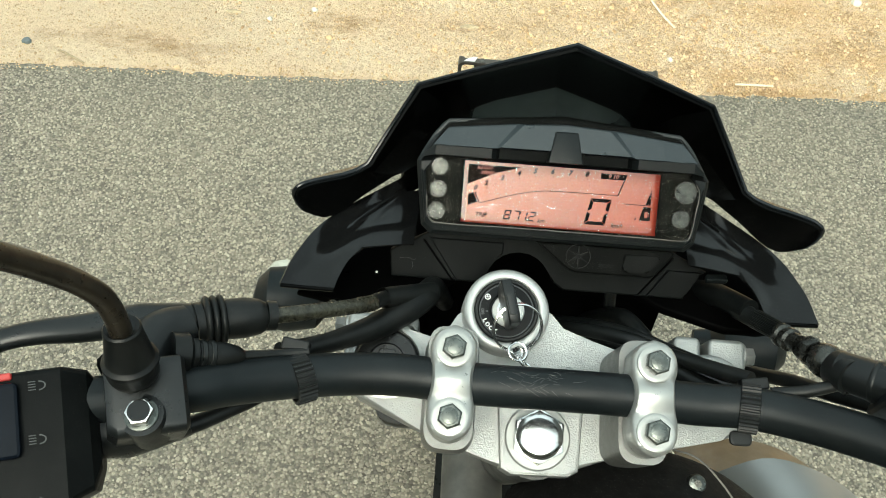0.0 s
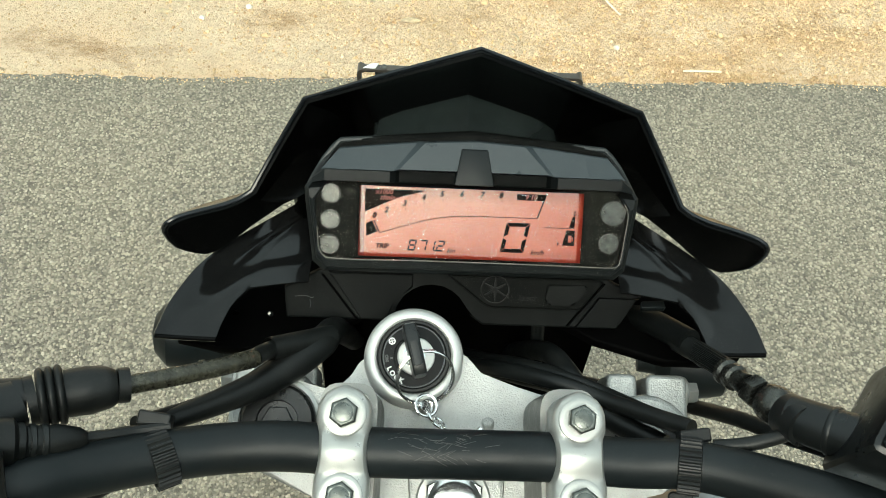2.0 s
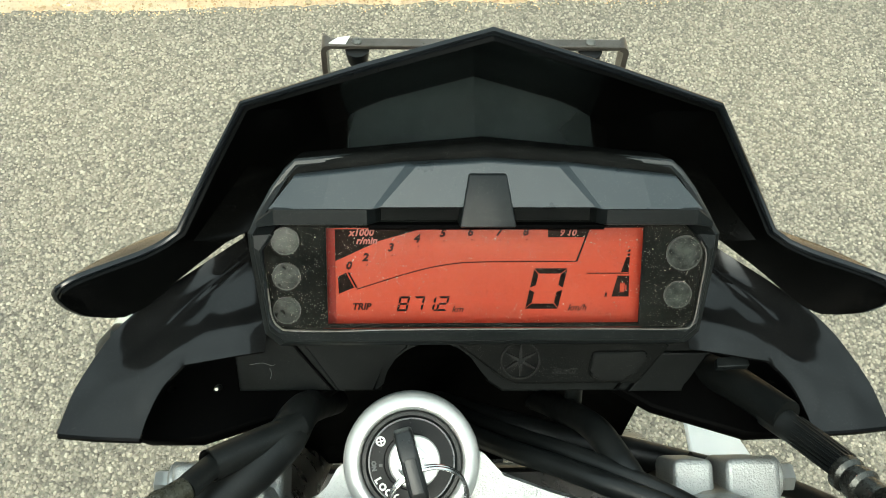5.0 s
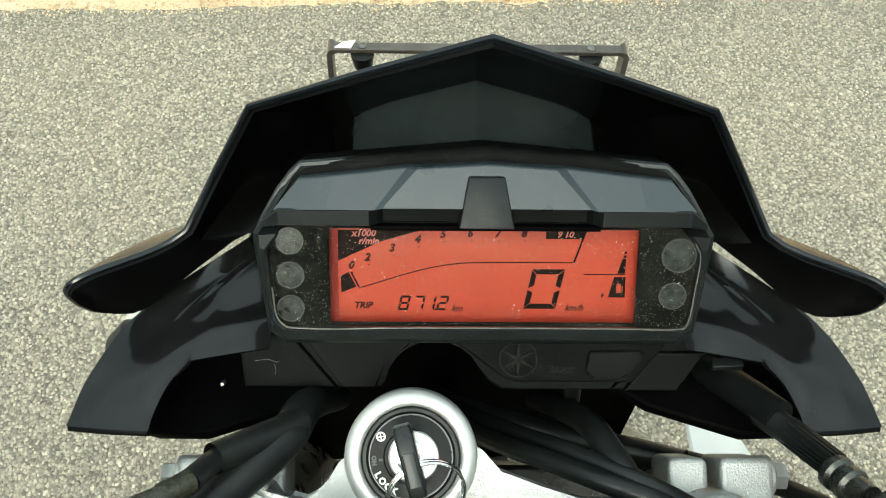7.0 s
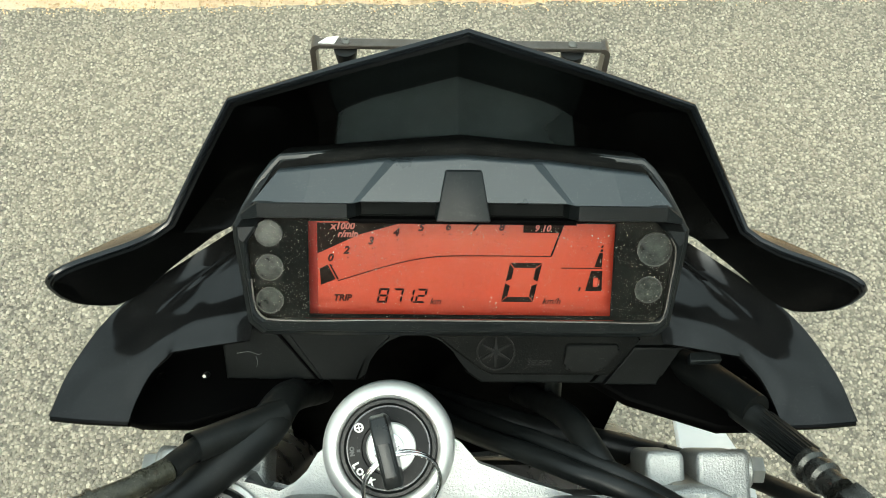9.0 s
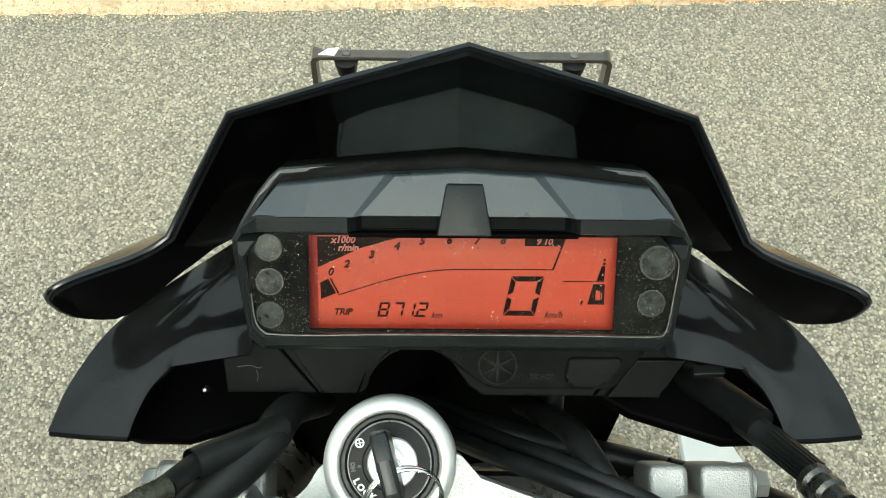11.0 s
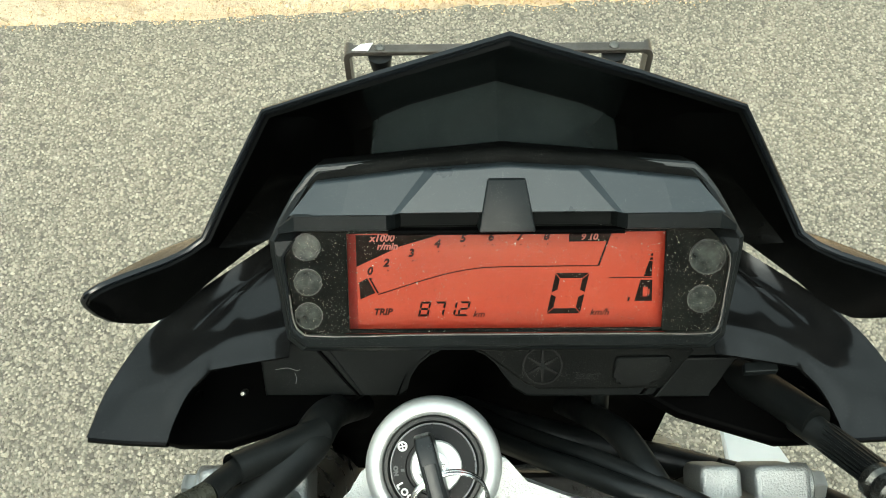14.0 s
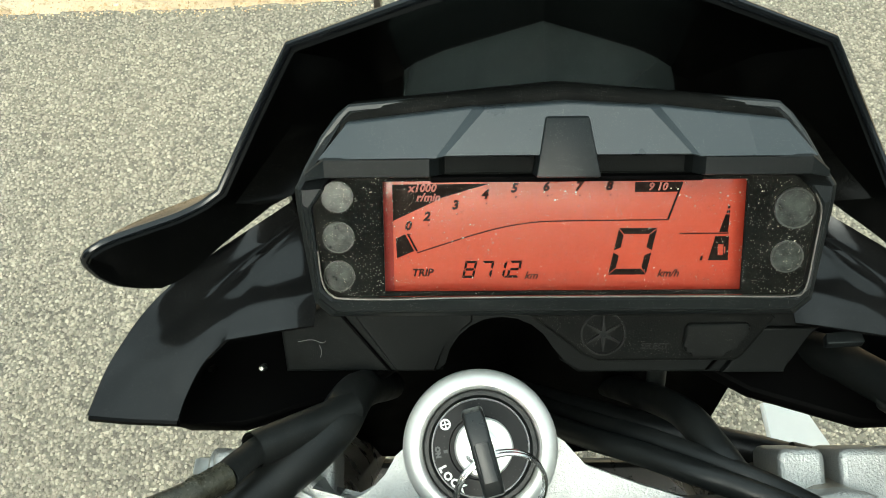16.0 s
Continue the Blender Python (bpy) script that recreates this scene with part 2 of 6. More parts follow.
RAKE = radians(24)
YK = frame_of((0, 0, 0), (1, 0, 0), (0, math.cos(RAKE), math.sin(RAKE)), (0, -math.sin(RAKE), math.cos(RAKE)))  # steering frame
FACE = radians(47.15)
CL = frame_of((0, 0.3873, 1.0644), (1, 0, 0), (0, math.cos(FACE), math.sin(FACE)), (0, -math.sin(FACE), math.cos(FACE)))  # dial face
ID = Matrix.Identity(4)


def link(name, bm, material, parent=None, label="", smooth=True, angle=35.0):
    bmesh.ops.recalc_face_normals(bm, faces=bm.faces)
    me = bpy.data.meshes.new(name)
    for f in bm.faces:
        f.smooth = smooth
    for e in bm.edges:
        if len(e.link_faces) == 2:
            flat_cap = max(len(f.verts) for f in e.link_faces) > 5
            if e.calc_face_angle(0) > radians(8.0 if flat_cap else angle):
                e.smooth = False
    bm.to_mesh(me)
    bm.free()
    me.materials.append(material)
    ob = new(name, me)
    if parent is not None:
        ob.parent = parent
    if label:
        ob["label"] = label
    return ob


part = link


def root(name, label, category, group="", loc=(0, 0, 0)):
    e = new(name)
    e.location = loc
    e.empty_display_size = 0.05
    return tagged(e, label, category, group)


def arc(cx, cy, r, a0, a1, n=8):
    return [(cx + r * math.cos(radians(a0 + (a1 - a0) * i / n)), cy + r * math.sin(radians(a0 + (a1 - a0) * i / n))) for i in range(n + 1)]


def rounded(poly, r, n=3):
    """A polygon with its corners rounded."""
    res, k = [], len(poly)
    for i in range(k):
        p, a, b = Vector(poly[i]), Vector(poly[i - 1]), Vector(poly[(i + 1) % k])
        ra = min(r, (a - p).length * 0.45, (b - p).length * 0.45)
        p0, p1 = p + (a - p).normalized() * ra, p + (b - p).normalized() * ra
        for j in range(n + 1):
            t = j / n
            q = p0 * (1 - t) ** 2 + p * 2 * t * (1 - t) + p1 * t * t
            res.append((q.x, q.y))
    return res


def mirror(poly):
    """A symmetric outline from its right half, from top to bottom."""
    return list(poly) + [(-x, y) for x, y in reversed(poly) if abs(x) > 1e-6]


def prism(poly, c0, c1, m=ID, bevel=0.0, segs=2, bm=None):
    bm = bm or bmesh.new()
    lo = [bm.verts.new(m @ Vector((a, b, c0))) for a, b in poly]
    hi = [bm.verts.new(m @ Vector((a, b, c1))) for a, b in poly]
    k = len(poly)
    fs = [bm.faces.new(lo[::-1]), bm.faces.new(hi)]
    for i in range(k):
        fs.append(bm.faces.new((lo[i], lo[(i + 1) % k], hi[(i + 1) % k], hi[i])))
    if bevel:
        es = list({e for f in fs[:2] for e in f.edges})
        bmesh.ops.bevel(bm, geom=es, offset=bevel, segments=segs, profile=0.5, affect="EDGES", clamp_overlap=True)
    return bm


def loft(rings, closed=True, caps=True, bm=None):
    bm = bm or bmesh.new()
    vs = [[bm.verts.new(p) for p in r] for r in rings]
    k = len(rings[0])
    for a, b in zip(vs, vs[1:]):
        for i in range(k if closed else k - 1):
            j = (i + 1) % k
            bm.faces.new((a[i], a[j], b[j], b[i]))
    if caps and closed:
        bm.faces.new(vs[0][::-1])
        bm.faces.new(vs[-1])
    return bm


def lathe(profile, m, segs=24, bm=None, caps=True):
    rings = [[m @ Vector((r * math.cos(2 * math.pi * i / segs), r * math.sin(2 * math.pi * i / segs), h)) for i in range(segs)] for r, h in profile]
    return loft(rings, True, caps, bm)


def catmull(pts, n=6):
    pts = [Vector(p) for p in pts]
    if len(pts) < 3 or n == 1:
        return pts
    ext = [pts[0] * 2 - pts[1]] + pts + [pts[-1] * 2 - pts[-2]]
    res = []
    for i in range(1, len(ext) - 2):
        a, b, c, d = ext[i - 1:i + 3]
        for j in range(n):
            t = j / n
            res.append(0.5 * (2 * b + (c - a) * t + (2 * a - 5 * b + 4 * c - d) * t * t + (3 * b - a - 3 * c + d) * t ** 3))
    return res + [pts[-1]]


def sweep(pts, radius, segs=12, n=6, bm=None, flat=1.0, caps=True):
    """A round tube along a smooth line; radius may be a list that runs along it."""
    line = catmull(pts, n)
    k = len(line)
    up = Vector((0, 0, 1))
    t0 = (line[1] - line[0]).normalized()
    if abs(t0.dot(up)) > 0.9:
        up = Vector((0, 1, 0))
    side = t0.cross(up).normalized()
    rings = []
    for i, p in enumerate(line):
        t = (line[min(i + 1, k - 1)] - line[max(i - 1, 0)]).normalized()
        side = (side - t * side.dot(t)).normalized()
        nor = side.cross(t).normalized()
        if isinstance(radius, (int, float)):
            r = radius
        else:
            f = i / (k - 1) * (len(radius) - 1)
            q = min(int(f), len(radius) - 2)
            r = radius[q] + (radius[q + 1] - radius[q]) * (f - q)
        rings.append([p + side * r * math.cos(2 * math.pi * s / segs) + nor * r * flat * math.sin(2 * math.pi * s / segs) for s in range(segs)])
    return loft(rings, True, caps, bm)


def axis_frame(a, b):
    """A frame at a whose z axis points to b."""
    a, b = Vector(a), Vector(b)
    q = (b - a).to_track_quat("Z", "Y").to_matrix().to_4x4()
    q.translation = a
    return q


def patch(ctrl, n=6, thick=0.0):
    """A smooth sheet through a grid of points, with a thickness."""
    rows = [catmull(r, n) for r in ctrl]
    cols = [catmull([r[j] for r in rows], n) for j in range(len(rows[0]))]
    bm = loft(cols, False, False)
    if thick:
        bmesh.ops.recalc_face_normals(bm, faces=bm.faces)
        bmesh.ops.solidify(bm, geom=bm.faces[:], thickness=thick)
    return bm


def sheet(verts, faces, thick, cuts=0, bevel=0.0):
    bm = bmesh.new()
    vs = [bm.verts.new(v) for v in verts]
    for f in faces:
        bm.faces.new([vs[i] for i in f])
    bmesh.ops.recalc_face_normals(bm, faces=bm.faces)
    if thick:
        bmesh.ops.solidify(bm, geom=bm.faces[:], thickness=thick)
    if bevel:
        bmesh.ops.bevel(bm, geom=bm.edges[:], offset=bevel, segments=2, profile=0.5, affect="EDGES", clamp_overlap=True)
    return bm


def lettering(text, size, m, shear=0.0, bold=0.0, align="CENTER", bm=None):
    """Raised or printed letters as a mesh, from the built-in font."""
    cu = bpy.data.curves.new("letters", "FONT")
    cu.body, cu.size, cu.shear, cu.align_x, cu.align_y, cu.offset = text, size, shear, align, "CENTER", bold
    cu.extrude, cu.resolution_u = size * 0.02, 2
    ob = bpy.data.objects.new("letters", cu)
    scene.collection.objects.link(ob)
    bpy.context.view_layer.update()
    me = bpy.data.meshes.new_from_object(ob.evaluated_get(bpy.context.evaluated_depsgraph_get()))
    bm = bm or bmesh.new()
    tmp = bmesh.new()
    tmp.from_mesh(me)
    tmp.transform(m)
    me2 = bpy.data.meshes.new("letters")
    tmp.to_mesh(me2)
    tmp.free()
    bm.from_mesh(me2)
    bpy.data.meshes.remove(me)
    bpy.data.meshes.remove(me2)
    bpy.data.objects.remove(ob)
    bpy.data.curves.remove(cu)
    return bm


def hexagon(r, turn=0.0):
    return [(r * math.cos(radians(60 * i + turn)), r * math.sin(radians(60 * i + turn))) for i in range(6)]

# ---- ground ----
EDGE_A, EDGE_B = 1.812, 0.048  # the edge of the asphalt: y = A + B x


def edge_y(x):
    return EDGE_A + EDGE_B * x + 0.010 * noise.noise((x * 7, 0.3, 0)) + 0.008 * noise.noise((x * 26, 1.3, 0)) + 0.006 * noise.noise((x * 80, 2.3, 0))


def tarry_edge(n, l, col):
    """The uncovered, darker tar along the verge."""
    tc = n.new("ShaderNodeTexCoord")
    sep = n.new("ShaderNodeSeparateXYZ")
    l.new(tc.outputs["Object"], sep.inputs[0])
    near = remap(n, l, sep.outputs[1], 1.56, 1.80, 0, 1)
    mu = n.new("ShaderNodeMath")
    mu.operation = "MULTIPLY"
    l.new(near, mu.inputs[0])
    l.new(remap(n, l, noise_tex(n, l, 5, 5, 0.6), 0.3, 0.7, 0.03, 0.36), mu.inputs[1])
    return mixcol(n, l, mu.outputs[0], col, (0.105, 0.096, 0.076))


def asphalt_material():
    m, n, l, b = mat_base("worn_asphalt")
    c = n.new("ShaderNodeTexCoord")
    v = n.new("ShaderNodeTexVoronoi")
    v.inputs["Scale"].default_value = 150
    l.new(c.outputs["Object"], v.inputs["Vector"])
    sep = n.new("ShaderNodeSeparateColor")
    l.new(v.outputs["Color"], sep.inputs[0])
    grain = mixcol(n, l, sep.outputs[0], (0.082, 0.075, 0.060), (0.358, 0.324, 0.250))
    pit = remap(n, l, v.outputs["Distance"], 0.25, 0.6, 0, 0.52)
    col = mixcol(n, l, pit, grain, (0.072, 0.066, 0.052))
    patchy = remap(n, l, noise_tex(n, l, 1.6, 5), 0.35, 0.7, 0, 0.2)
    col = mixcol(n, l, patchy, col, (0.292, 0.256, 0.188))
    col = tarry_edge(n, l, col)
    l.new(col, b.inputs["Base Color"])
    b.inputs["Roughness"].default_value = 0.85
    bump(n, l, b, remap(n, l, v.outputs["Distance"], 0, 0.6, 1, 0), 0.7, 0.003)
    return m


def chip_material(tarred=True):
    m, n, l, b = mat_base("asphalt_stone")
    g = n.new("ShaderNodeNewGeometry")
    r = n.new("ShaderNodeValToRGB")
    e = r.color_ramp.elements
    e[0].position, e[0].color = 0.0, (0.072, 0.065, 0.050, 1)
    e[1].position, e[1].color = 1.0, (0.52, 0.475, 0.375, 1)
    for p, col in ((0.3, (0.204, 0.185, 0.147)), (0.62, (0.318, 0.286, 0.222)), (0.93, (0.420, 0.374, 0.284))):
        k = e.new(p)
        k.color = (*col, 1)
    l.new(g.outputs["Random Per Island"], r.inputs[0])
    col = mixcol(n, l, remap(n, l, noise_tex(n, l, 420, 3), 0.35, 0.7, 0, 0.35), r.outputs[0], (0.18, 0.165, 0.126))
    stain = remap(n, l, noise_tex(n, l, 2.2, 5, 0.6), 0.4, 0.75, 0, 0.35)
    col = mixcol(n, l, stain, col, (0.361, 0.313, 0.224))
    if tarred:
        col = tarry_edge(n, l, col)
    l.new(col, b.inputs["Base Color"])
    b.inputs["Roughness"].default_value = 0.75
    bump(n, l, b, noise_tex(n, l, 700, 3), 0.4, 0.0008)
    return m


def dirt_material():
    m, n, l, b = mat_base("sandy_dirt")
    big = remap(n, l, noise_tex(n, l, 2.4, 6, 0.6), 0.35, 0.65, 0, 1)
    col = mixcol(n, l, big, (0.93, 0.765, 0.555), (0.88, 0.66, 0.43))
    # coarser orange earth towards one end, worn pale sand by the road at the other
    tc = n.new("ShaderNodeTexCoord")
    sep = n.new("ShaderNodeSeparateXYZ")
    l.new(tc.outputs["Object"], sep.inputs[0])

    def layer(col, lo, hi, fac, tint):
        amount = n.new("ShaderNodeMath")
        amount.operation = "MULTIPLY"
        l.new(remap(n, l, sep.outputs[0], -0.4, 0.7, lo, hi), amount.inputs[0])
        l.new(fac, amount.inputs[1])
        return mixcol(n, l, amount.outputs[0], col, tint)
    col = layer(col, 0.18, 0.85, remap(n, l, noise_tex(n, l, 4.5, 6, 0.65, stretch=(0.6, 1, 1)), 0.40, 0.68, 0, 1), (0.66, 0.38, 0.16))
    col = layer(col, 0.22, 1.0, remap(n, l, noise_tex(n, l, 28, 7, 0.75), 0.5, 0.66, 0, 1), (0.56, 0.33, 0.14))
    col = mixcol(n, l, remap(n, l, noise_tex(n, l, 6, 6, 0.7, stretch=(0.5, 1, 1)), 0.54, 0.68, 0, 0.85), col, (0.44, 0.235, 0.09))
    col = mixcol(n, l, remap(n, l, noise_tex(n, l, 130, 5, 0.75), 0.5, 0.7, 0, 0.55), col, (0.93, 0.80, 0.56))
    col = mixcol(n, l, remap(n, l, noise_tex(n, l, 70, 5, 0.75), 0.54, 0.68, 0, 0.75), col, (0.46, 0.265, 0.105))
    l.new(col, b.inputs["Base Color"])
    b.inputs["Roughness"].default_value = 0.95
    k = bump(n, l, b, noise_tex(n, l, 40, 8, 0.75), 1.0, 0.035)
    bump(n, l, b, noise_tex(n, l, 240, 5, 0.75), 0.9, 0.007, k)
    return m


ASPHALT, CHIP, DIRT = asphalt_material(), chip_material(), dirt_material()


def spaced(lo, hi, step, far):
    """Grid lines: close together between lo and hi, then ever wider out to the horizon."""
    v = list(np.arange(lo, hi + step / 2, step))
    d, a, b = step * 2, lo, hi
    while b < far:
        a, b, d = a - d, b + d, d * 1.6
        v = [a] + v + [b]
    return v


def build_ground():
    xs, ys = spaced(-1.9, 1.9, 0.02, 1500), spaced(1.66, 3.0, 0.02, 1500)
    verts, faces = [], []
    for y in ys:
        for x in xs:
            near = abs(x) < 6 and -2 < y < 8
            over = y - edge_y(x) if near else (y - EDGE_A - EDGE_B * x)
            z = -0.035
            if over > -0.02:
                t = min(1, (over + 0.02) / 0.05)
                z = -0.035 + t * 0.034
                if near:
                    z += t * (0.006 * noise.noise((x * 3, y * 3, 0)) + 0.005 * noise.noise((x * 11, y * 11, 4)) + 0.004 * noise.noise((x * 30, y * 30, 2)))
            verts.append((x, y, z))
    k = len(xs)
    for j in range(len(ys) - 1):
        for i in range(k - 1):
            faces.append((j * k + i, j * k + i + 1, (j + 1) * k + i + 1, (j + 1) * k + i))
    me = bpy.data.meshes.new("ground")
    me.from_pydata(verts, [], faces)
    me.polygons.foreach_set("use_smooth", [True] * len(faces))
    me.materials.append(DIRT)
    tagged(new("ground", me), "pale sandy orange dirt verge beside the road", "ground", kind="structure")


def build_road():
    xs = spaced(-1.9, 1.9, 0.008, 1500)
    rows = [-1500.0, -60.0, -6.0, 0.2, 1.2, None, None]
    verts, faces = [], []
    for j, y in enumerate(rows):
        for x in xs:
            e = edge_y(x) if abs(x) < 6 else EDGE_A + EDGE_B * x
            if y is None:
                verts.append((x, e, 0.0 if j == 5 else -0.05))
            else:
                verts.append((x, y + (EDGE_B * x if j < 3 else 0), 0.0))
    k = len(xs)
    for j in range(len(rows) - 1):
        for i in range(k - 1):
            faces.append((j * k + i, j * k + i + 1, (j + 1) * k + i + 1, (j + 1) * k + i))
    me = bpy.data.meshes.new("road")
    me.from_pydata(verts, [], faces)
    me.materials.append(ASPHALT)
    return tagged(new("road", me), "worn grey asphalt road with coarse exposed stone chips", "road", kind="structure")


def stones(name, pts, sizes, material, rng, flat=0.5, sunk=0.35):
    """Many small angular stones in one mesh: a ring, a smaller top ring and a cap each."""
    k = len(pts)
    S = 5
    ang = np.linspace(0, 2 * np.pi, S, endpoint=False)[None] + rng.uniform(0, 6.28, (k, 1)) + rng.uniform(-0.35, 0.35, (k, S))
    r0 = sizes[:, None] * rng.uniform(0.75, 1.15, (k, S))
    r1 = r0 * rng.uniform(0.5, 0.8, (k, S))
    h = sizes[:, None] * flat
    tilt = rng.uniform(-0.35, 0.35, (k, 2))
    ring0 = np.stack([pts[:, None, 0] + r0 * np.cos(ang), pts[:, None, 1] + r0 * np.sin(ang), pts[:, None, 2] - h * sunk + 0 * ang], -1)
    dx, dy = r1 * np.cos(ang), r1 * np.sin(ang)
    ring1 = np.stack([pts[:, None, 0] + dx, pts[:, None, 1] + dy, pts[:, None, 2] + h * (1 - sunk) + dx * tilt[:, :1] + dy * tilt[:, 1:]], -1)
    verts = np.concatenate([ring0, ring1], 1).reshape(-1, 3)
    faces = []
    for i in range(k):
        o = i * 2 * S
        for s in range(S):
            q = (s + 1) % S
            faces.append((o + s, o + q, o + S + q, o + S + s))
        faces.append(tuple(o + S + s for s in range(S)))
    me = bpy.data.meshes.new(name)
    me.from_pydata(verts.tolist(), [], faces)
    me.materials.append(material)
    return new(name, me)


def jittered(x0, x1, y0, y1, step, rng):
    gx, gy = np.meshgrid(np.arange(x0, x1, step), np.arange(y0, y1, step))
    p = np.stack([gx.ravel(), gy.ravel(), 0 * gx.ravel()], 1)
    p[:, :2] += rng.uniform(-0.55, 0.55, (len(p), 2)) * step
    return p


build_ground()
road = build_road()
rng = np.random.default_rng(4)
chips = jittered(-1.45, 1.35, 0.42, 1.9, 0.0066, rng)
chips = chips[chips[:, 1] < np.array([edge_y(x) for x in chips[:, 0]]) - 0.002]
chip_bed = stones("road_stone_chips", chips, rng.uniform(0.0023, 0.0048, len(chips)) * rng.choice([0.75, 0.9, 1.0, 1.2], len(chips)), CHIP, rng, 0.7, 0.35)
tagged(chip_bed, "grey and tan stone chips bedded in the asphalt", "gravel", kind="stuff")

# an unseen plain dark bank, added behind the rider to darken low reflections
def build_unseen_bank():
    rs = np.random.default_rng(8)
    xs = np.linspace(-60, 60, 61)
    tops = 6.9 + 0.5 * np.sin(xs * 0.23) + rs.uniform(-0.35, 0.35, len(xs))
    rings = [[(x, -7.0, -0.04), (x, -7.0, 1.6), (x, -7.6, h - 0.8), (x, -8.2, h), (x, -10.0, h), (x, -10.0, -0.04)] for x, h in zip(xs, tops)]
    ob = link("backdrop", loft(rings), surface("unseen_dark_bank", (0.035, 0.038, 0.024), 0.9, vary=0.5, vscale=1.5, spec=0.1))
    tagged(ob, "plain dark unseen bank, added to darken reflections", "bank", kind="structure")


build_unseen_bank()

# ---- the motorcycle ----
bike = root("motorcycle", "black naked motorcycle with red digital dash, standing on asphalt", "motorcycle")


def build_visor():
    cols = [  # right half: rim, two points down the wall, inner edge
        ((0, 0.438, 1.1405), (0, 0.474, 1.106), (0, 0.507, 1.048), (0, 0.455, 1.018)),
        ((0.047, 0.4425, 1.1185), (0.045, 0.477, 1.086), (0.040, 0.507, 1.035), (0.040, 0.455, 1.014)),
        ((0.0930, 0.4465, 1.0960), (0.085, 0.477, 1.064), (0.071, 0.503, 1.022), (0.066, 0.455, 1.012)),
        ((0.1080, 0.4325, 1.0740), (0.099, 0.456, 1.053), (0.086, 0.470, 1.036), (0.078, 0.450, 1.032)),
        ((0.1225, 0.4175, 1.0520), (0.113, 0.436, 1.045), (0.099, 0.444, 1.039), (0.090, 0.440, 1.036)),
        ((0.1290, 0.4130, 1.0498), (0.120, 0.424, 1.042), (0.109, 0.4295, 1.0365), (0.1022, 0.4299, 1.0349)),
    ]
    cols = [(*c, (c[3][0], c[3][1] + 0.006, min(c[3][2], 1.03) - 0.022)) for c in cols]
    top = catmull([(0.1290, 0.4130, 1.0498), (0.1370, 0.4075, 1.0503), (0.1445, 0.4020, 1.0525), (0.1520, 0.3965, 1.0548), (0.1590, 0.3915, 1.0562), (0.1635, 0.3888, 1.0548)], 2)
    low = catmull([(0.1022, 0.4299, 1.0349), (0.1152, 0.4209, 1.0322), (0.1274, 0.4122, 1.0280), (0.1400, 0.4030, 1.0224), (0.1500, 0.3963, 1.0222), (0.1590, 0.3913, 1.0310)], 2)
    tip = [(0.1655, 0.3880, 1.0520), (0.1658, 0.3880, 1.0485), (0.1645, 0.3885, 1.0415), (0.1620, 0.3900, 1.0345)]
    verts, faces = [], []
    for s in (1, -1):
        def put(p):
            verts.append((p[0] * s, p[1], p[2]))
            return len(verts) - 1
        idx = [[put(p) for p in c] for c in cols]
        for i in range(5):
            for j in range(4):
                faces.append((idx[i][j], idx[i + 1][j], idx[i + 1][j + 1], idx[i][j + 1]))
        t = [idx[5][0]] + [put(p) for p in top[1:]]
        lw = [idx[5][3]] + [put(p) for p in low[1:]]
        md = [None] + [put((Vector(a) * 0.5 + Vector(b) * 0.5 + Vector((0.0, 0.0035, 0)))) for a, b in zip(top[1:], low[1:])]
        faces.append((t[0], t[1], md[1], idx[5][1]))
        faces.append((idx[5][1], md[1], lw[1], idx[5][3], idx[5][2]))
        for i in range(1, len(t) - 1):
            faces.append((t[i], t[i + 1], md[i + 1], md[i]))
            faces.append((md[i], md[i + 1], lw[i + 1], lw[i]))
        e = [put(p) for p in tip]
        faces.append((t[-1], *e, lw[-1], md[-1]))
    bm = bmesh.new()
    vs = [bm.verts.new(v) for v in verts]
    for f in faces:
        bm.faces.new([vs[i] for i in f])
    bmesh.ops.remove_doubles(bm, verts=bm.verts, dist=1e-4)
    bmesh.ops.recalc_face_normals(bm, faces=bm.faces)
    bmesh.ops.solidify(bm, geom=bm.faces[:], thickness=0.003)
    visor = part("visor", bm, VISOR, bike, "glossy black plastic wind visor with two pointed ears", angle=32)
    # rounded bead along the rim and the glossy outer skin behind the ears
    half = [c[0] for c in cols[1:]] + [tuple(p) for p in top[1:]] + tip + [tuple(p) for p in reversed(low[6:])]
    rim = [(-x, y, z) for x, y, z in reversed(half)] + [cols[0][0]] + half
    part("visor_rim", sweep(rim, 0.0016, 10, 1), RIM, visor, "rounded glossy rim bead")
    for s in (1, -1):
        edge = [c[0] for c in cols[3:]] + [tuple(p) for p in top[1:]]
        k = len(edge)
        rows = []
        for i, (x, y, z) in enumerate(edge):
            f = math.sin(math.pi * min(1.0, (i + 0.4) / (k - 0.6)) ** 0.75)
            rows.append([(s * x, y, z), (s * x, y + 0.012 * f, z - 0.0062 * f), (s * x * 0.995, y + 0.026 * f, z - 0.020 * f)])
        part("outer_skin", loft(rows, False, False), GLOSS, visor, "glossy outer skin of the visor")
    # the smoked panel inside the visor
    pan = [(0.0, 0.5000, 1.0650), (0.0525, 0.4985, 1.0415), (0.0582, 0.4985, 1.0345), (0.0590, 0.462, 1.0285), (0.0, 0.450, 1.050)]
    vv = pan + [(-x, y, z) for x, y, z in pan[1:4]]
    bm = sheet(vv, [(0, 1, 2, 3, 4), (0, 4, 7, 6, 5)], 0.004, bevel=0.0008)
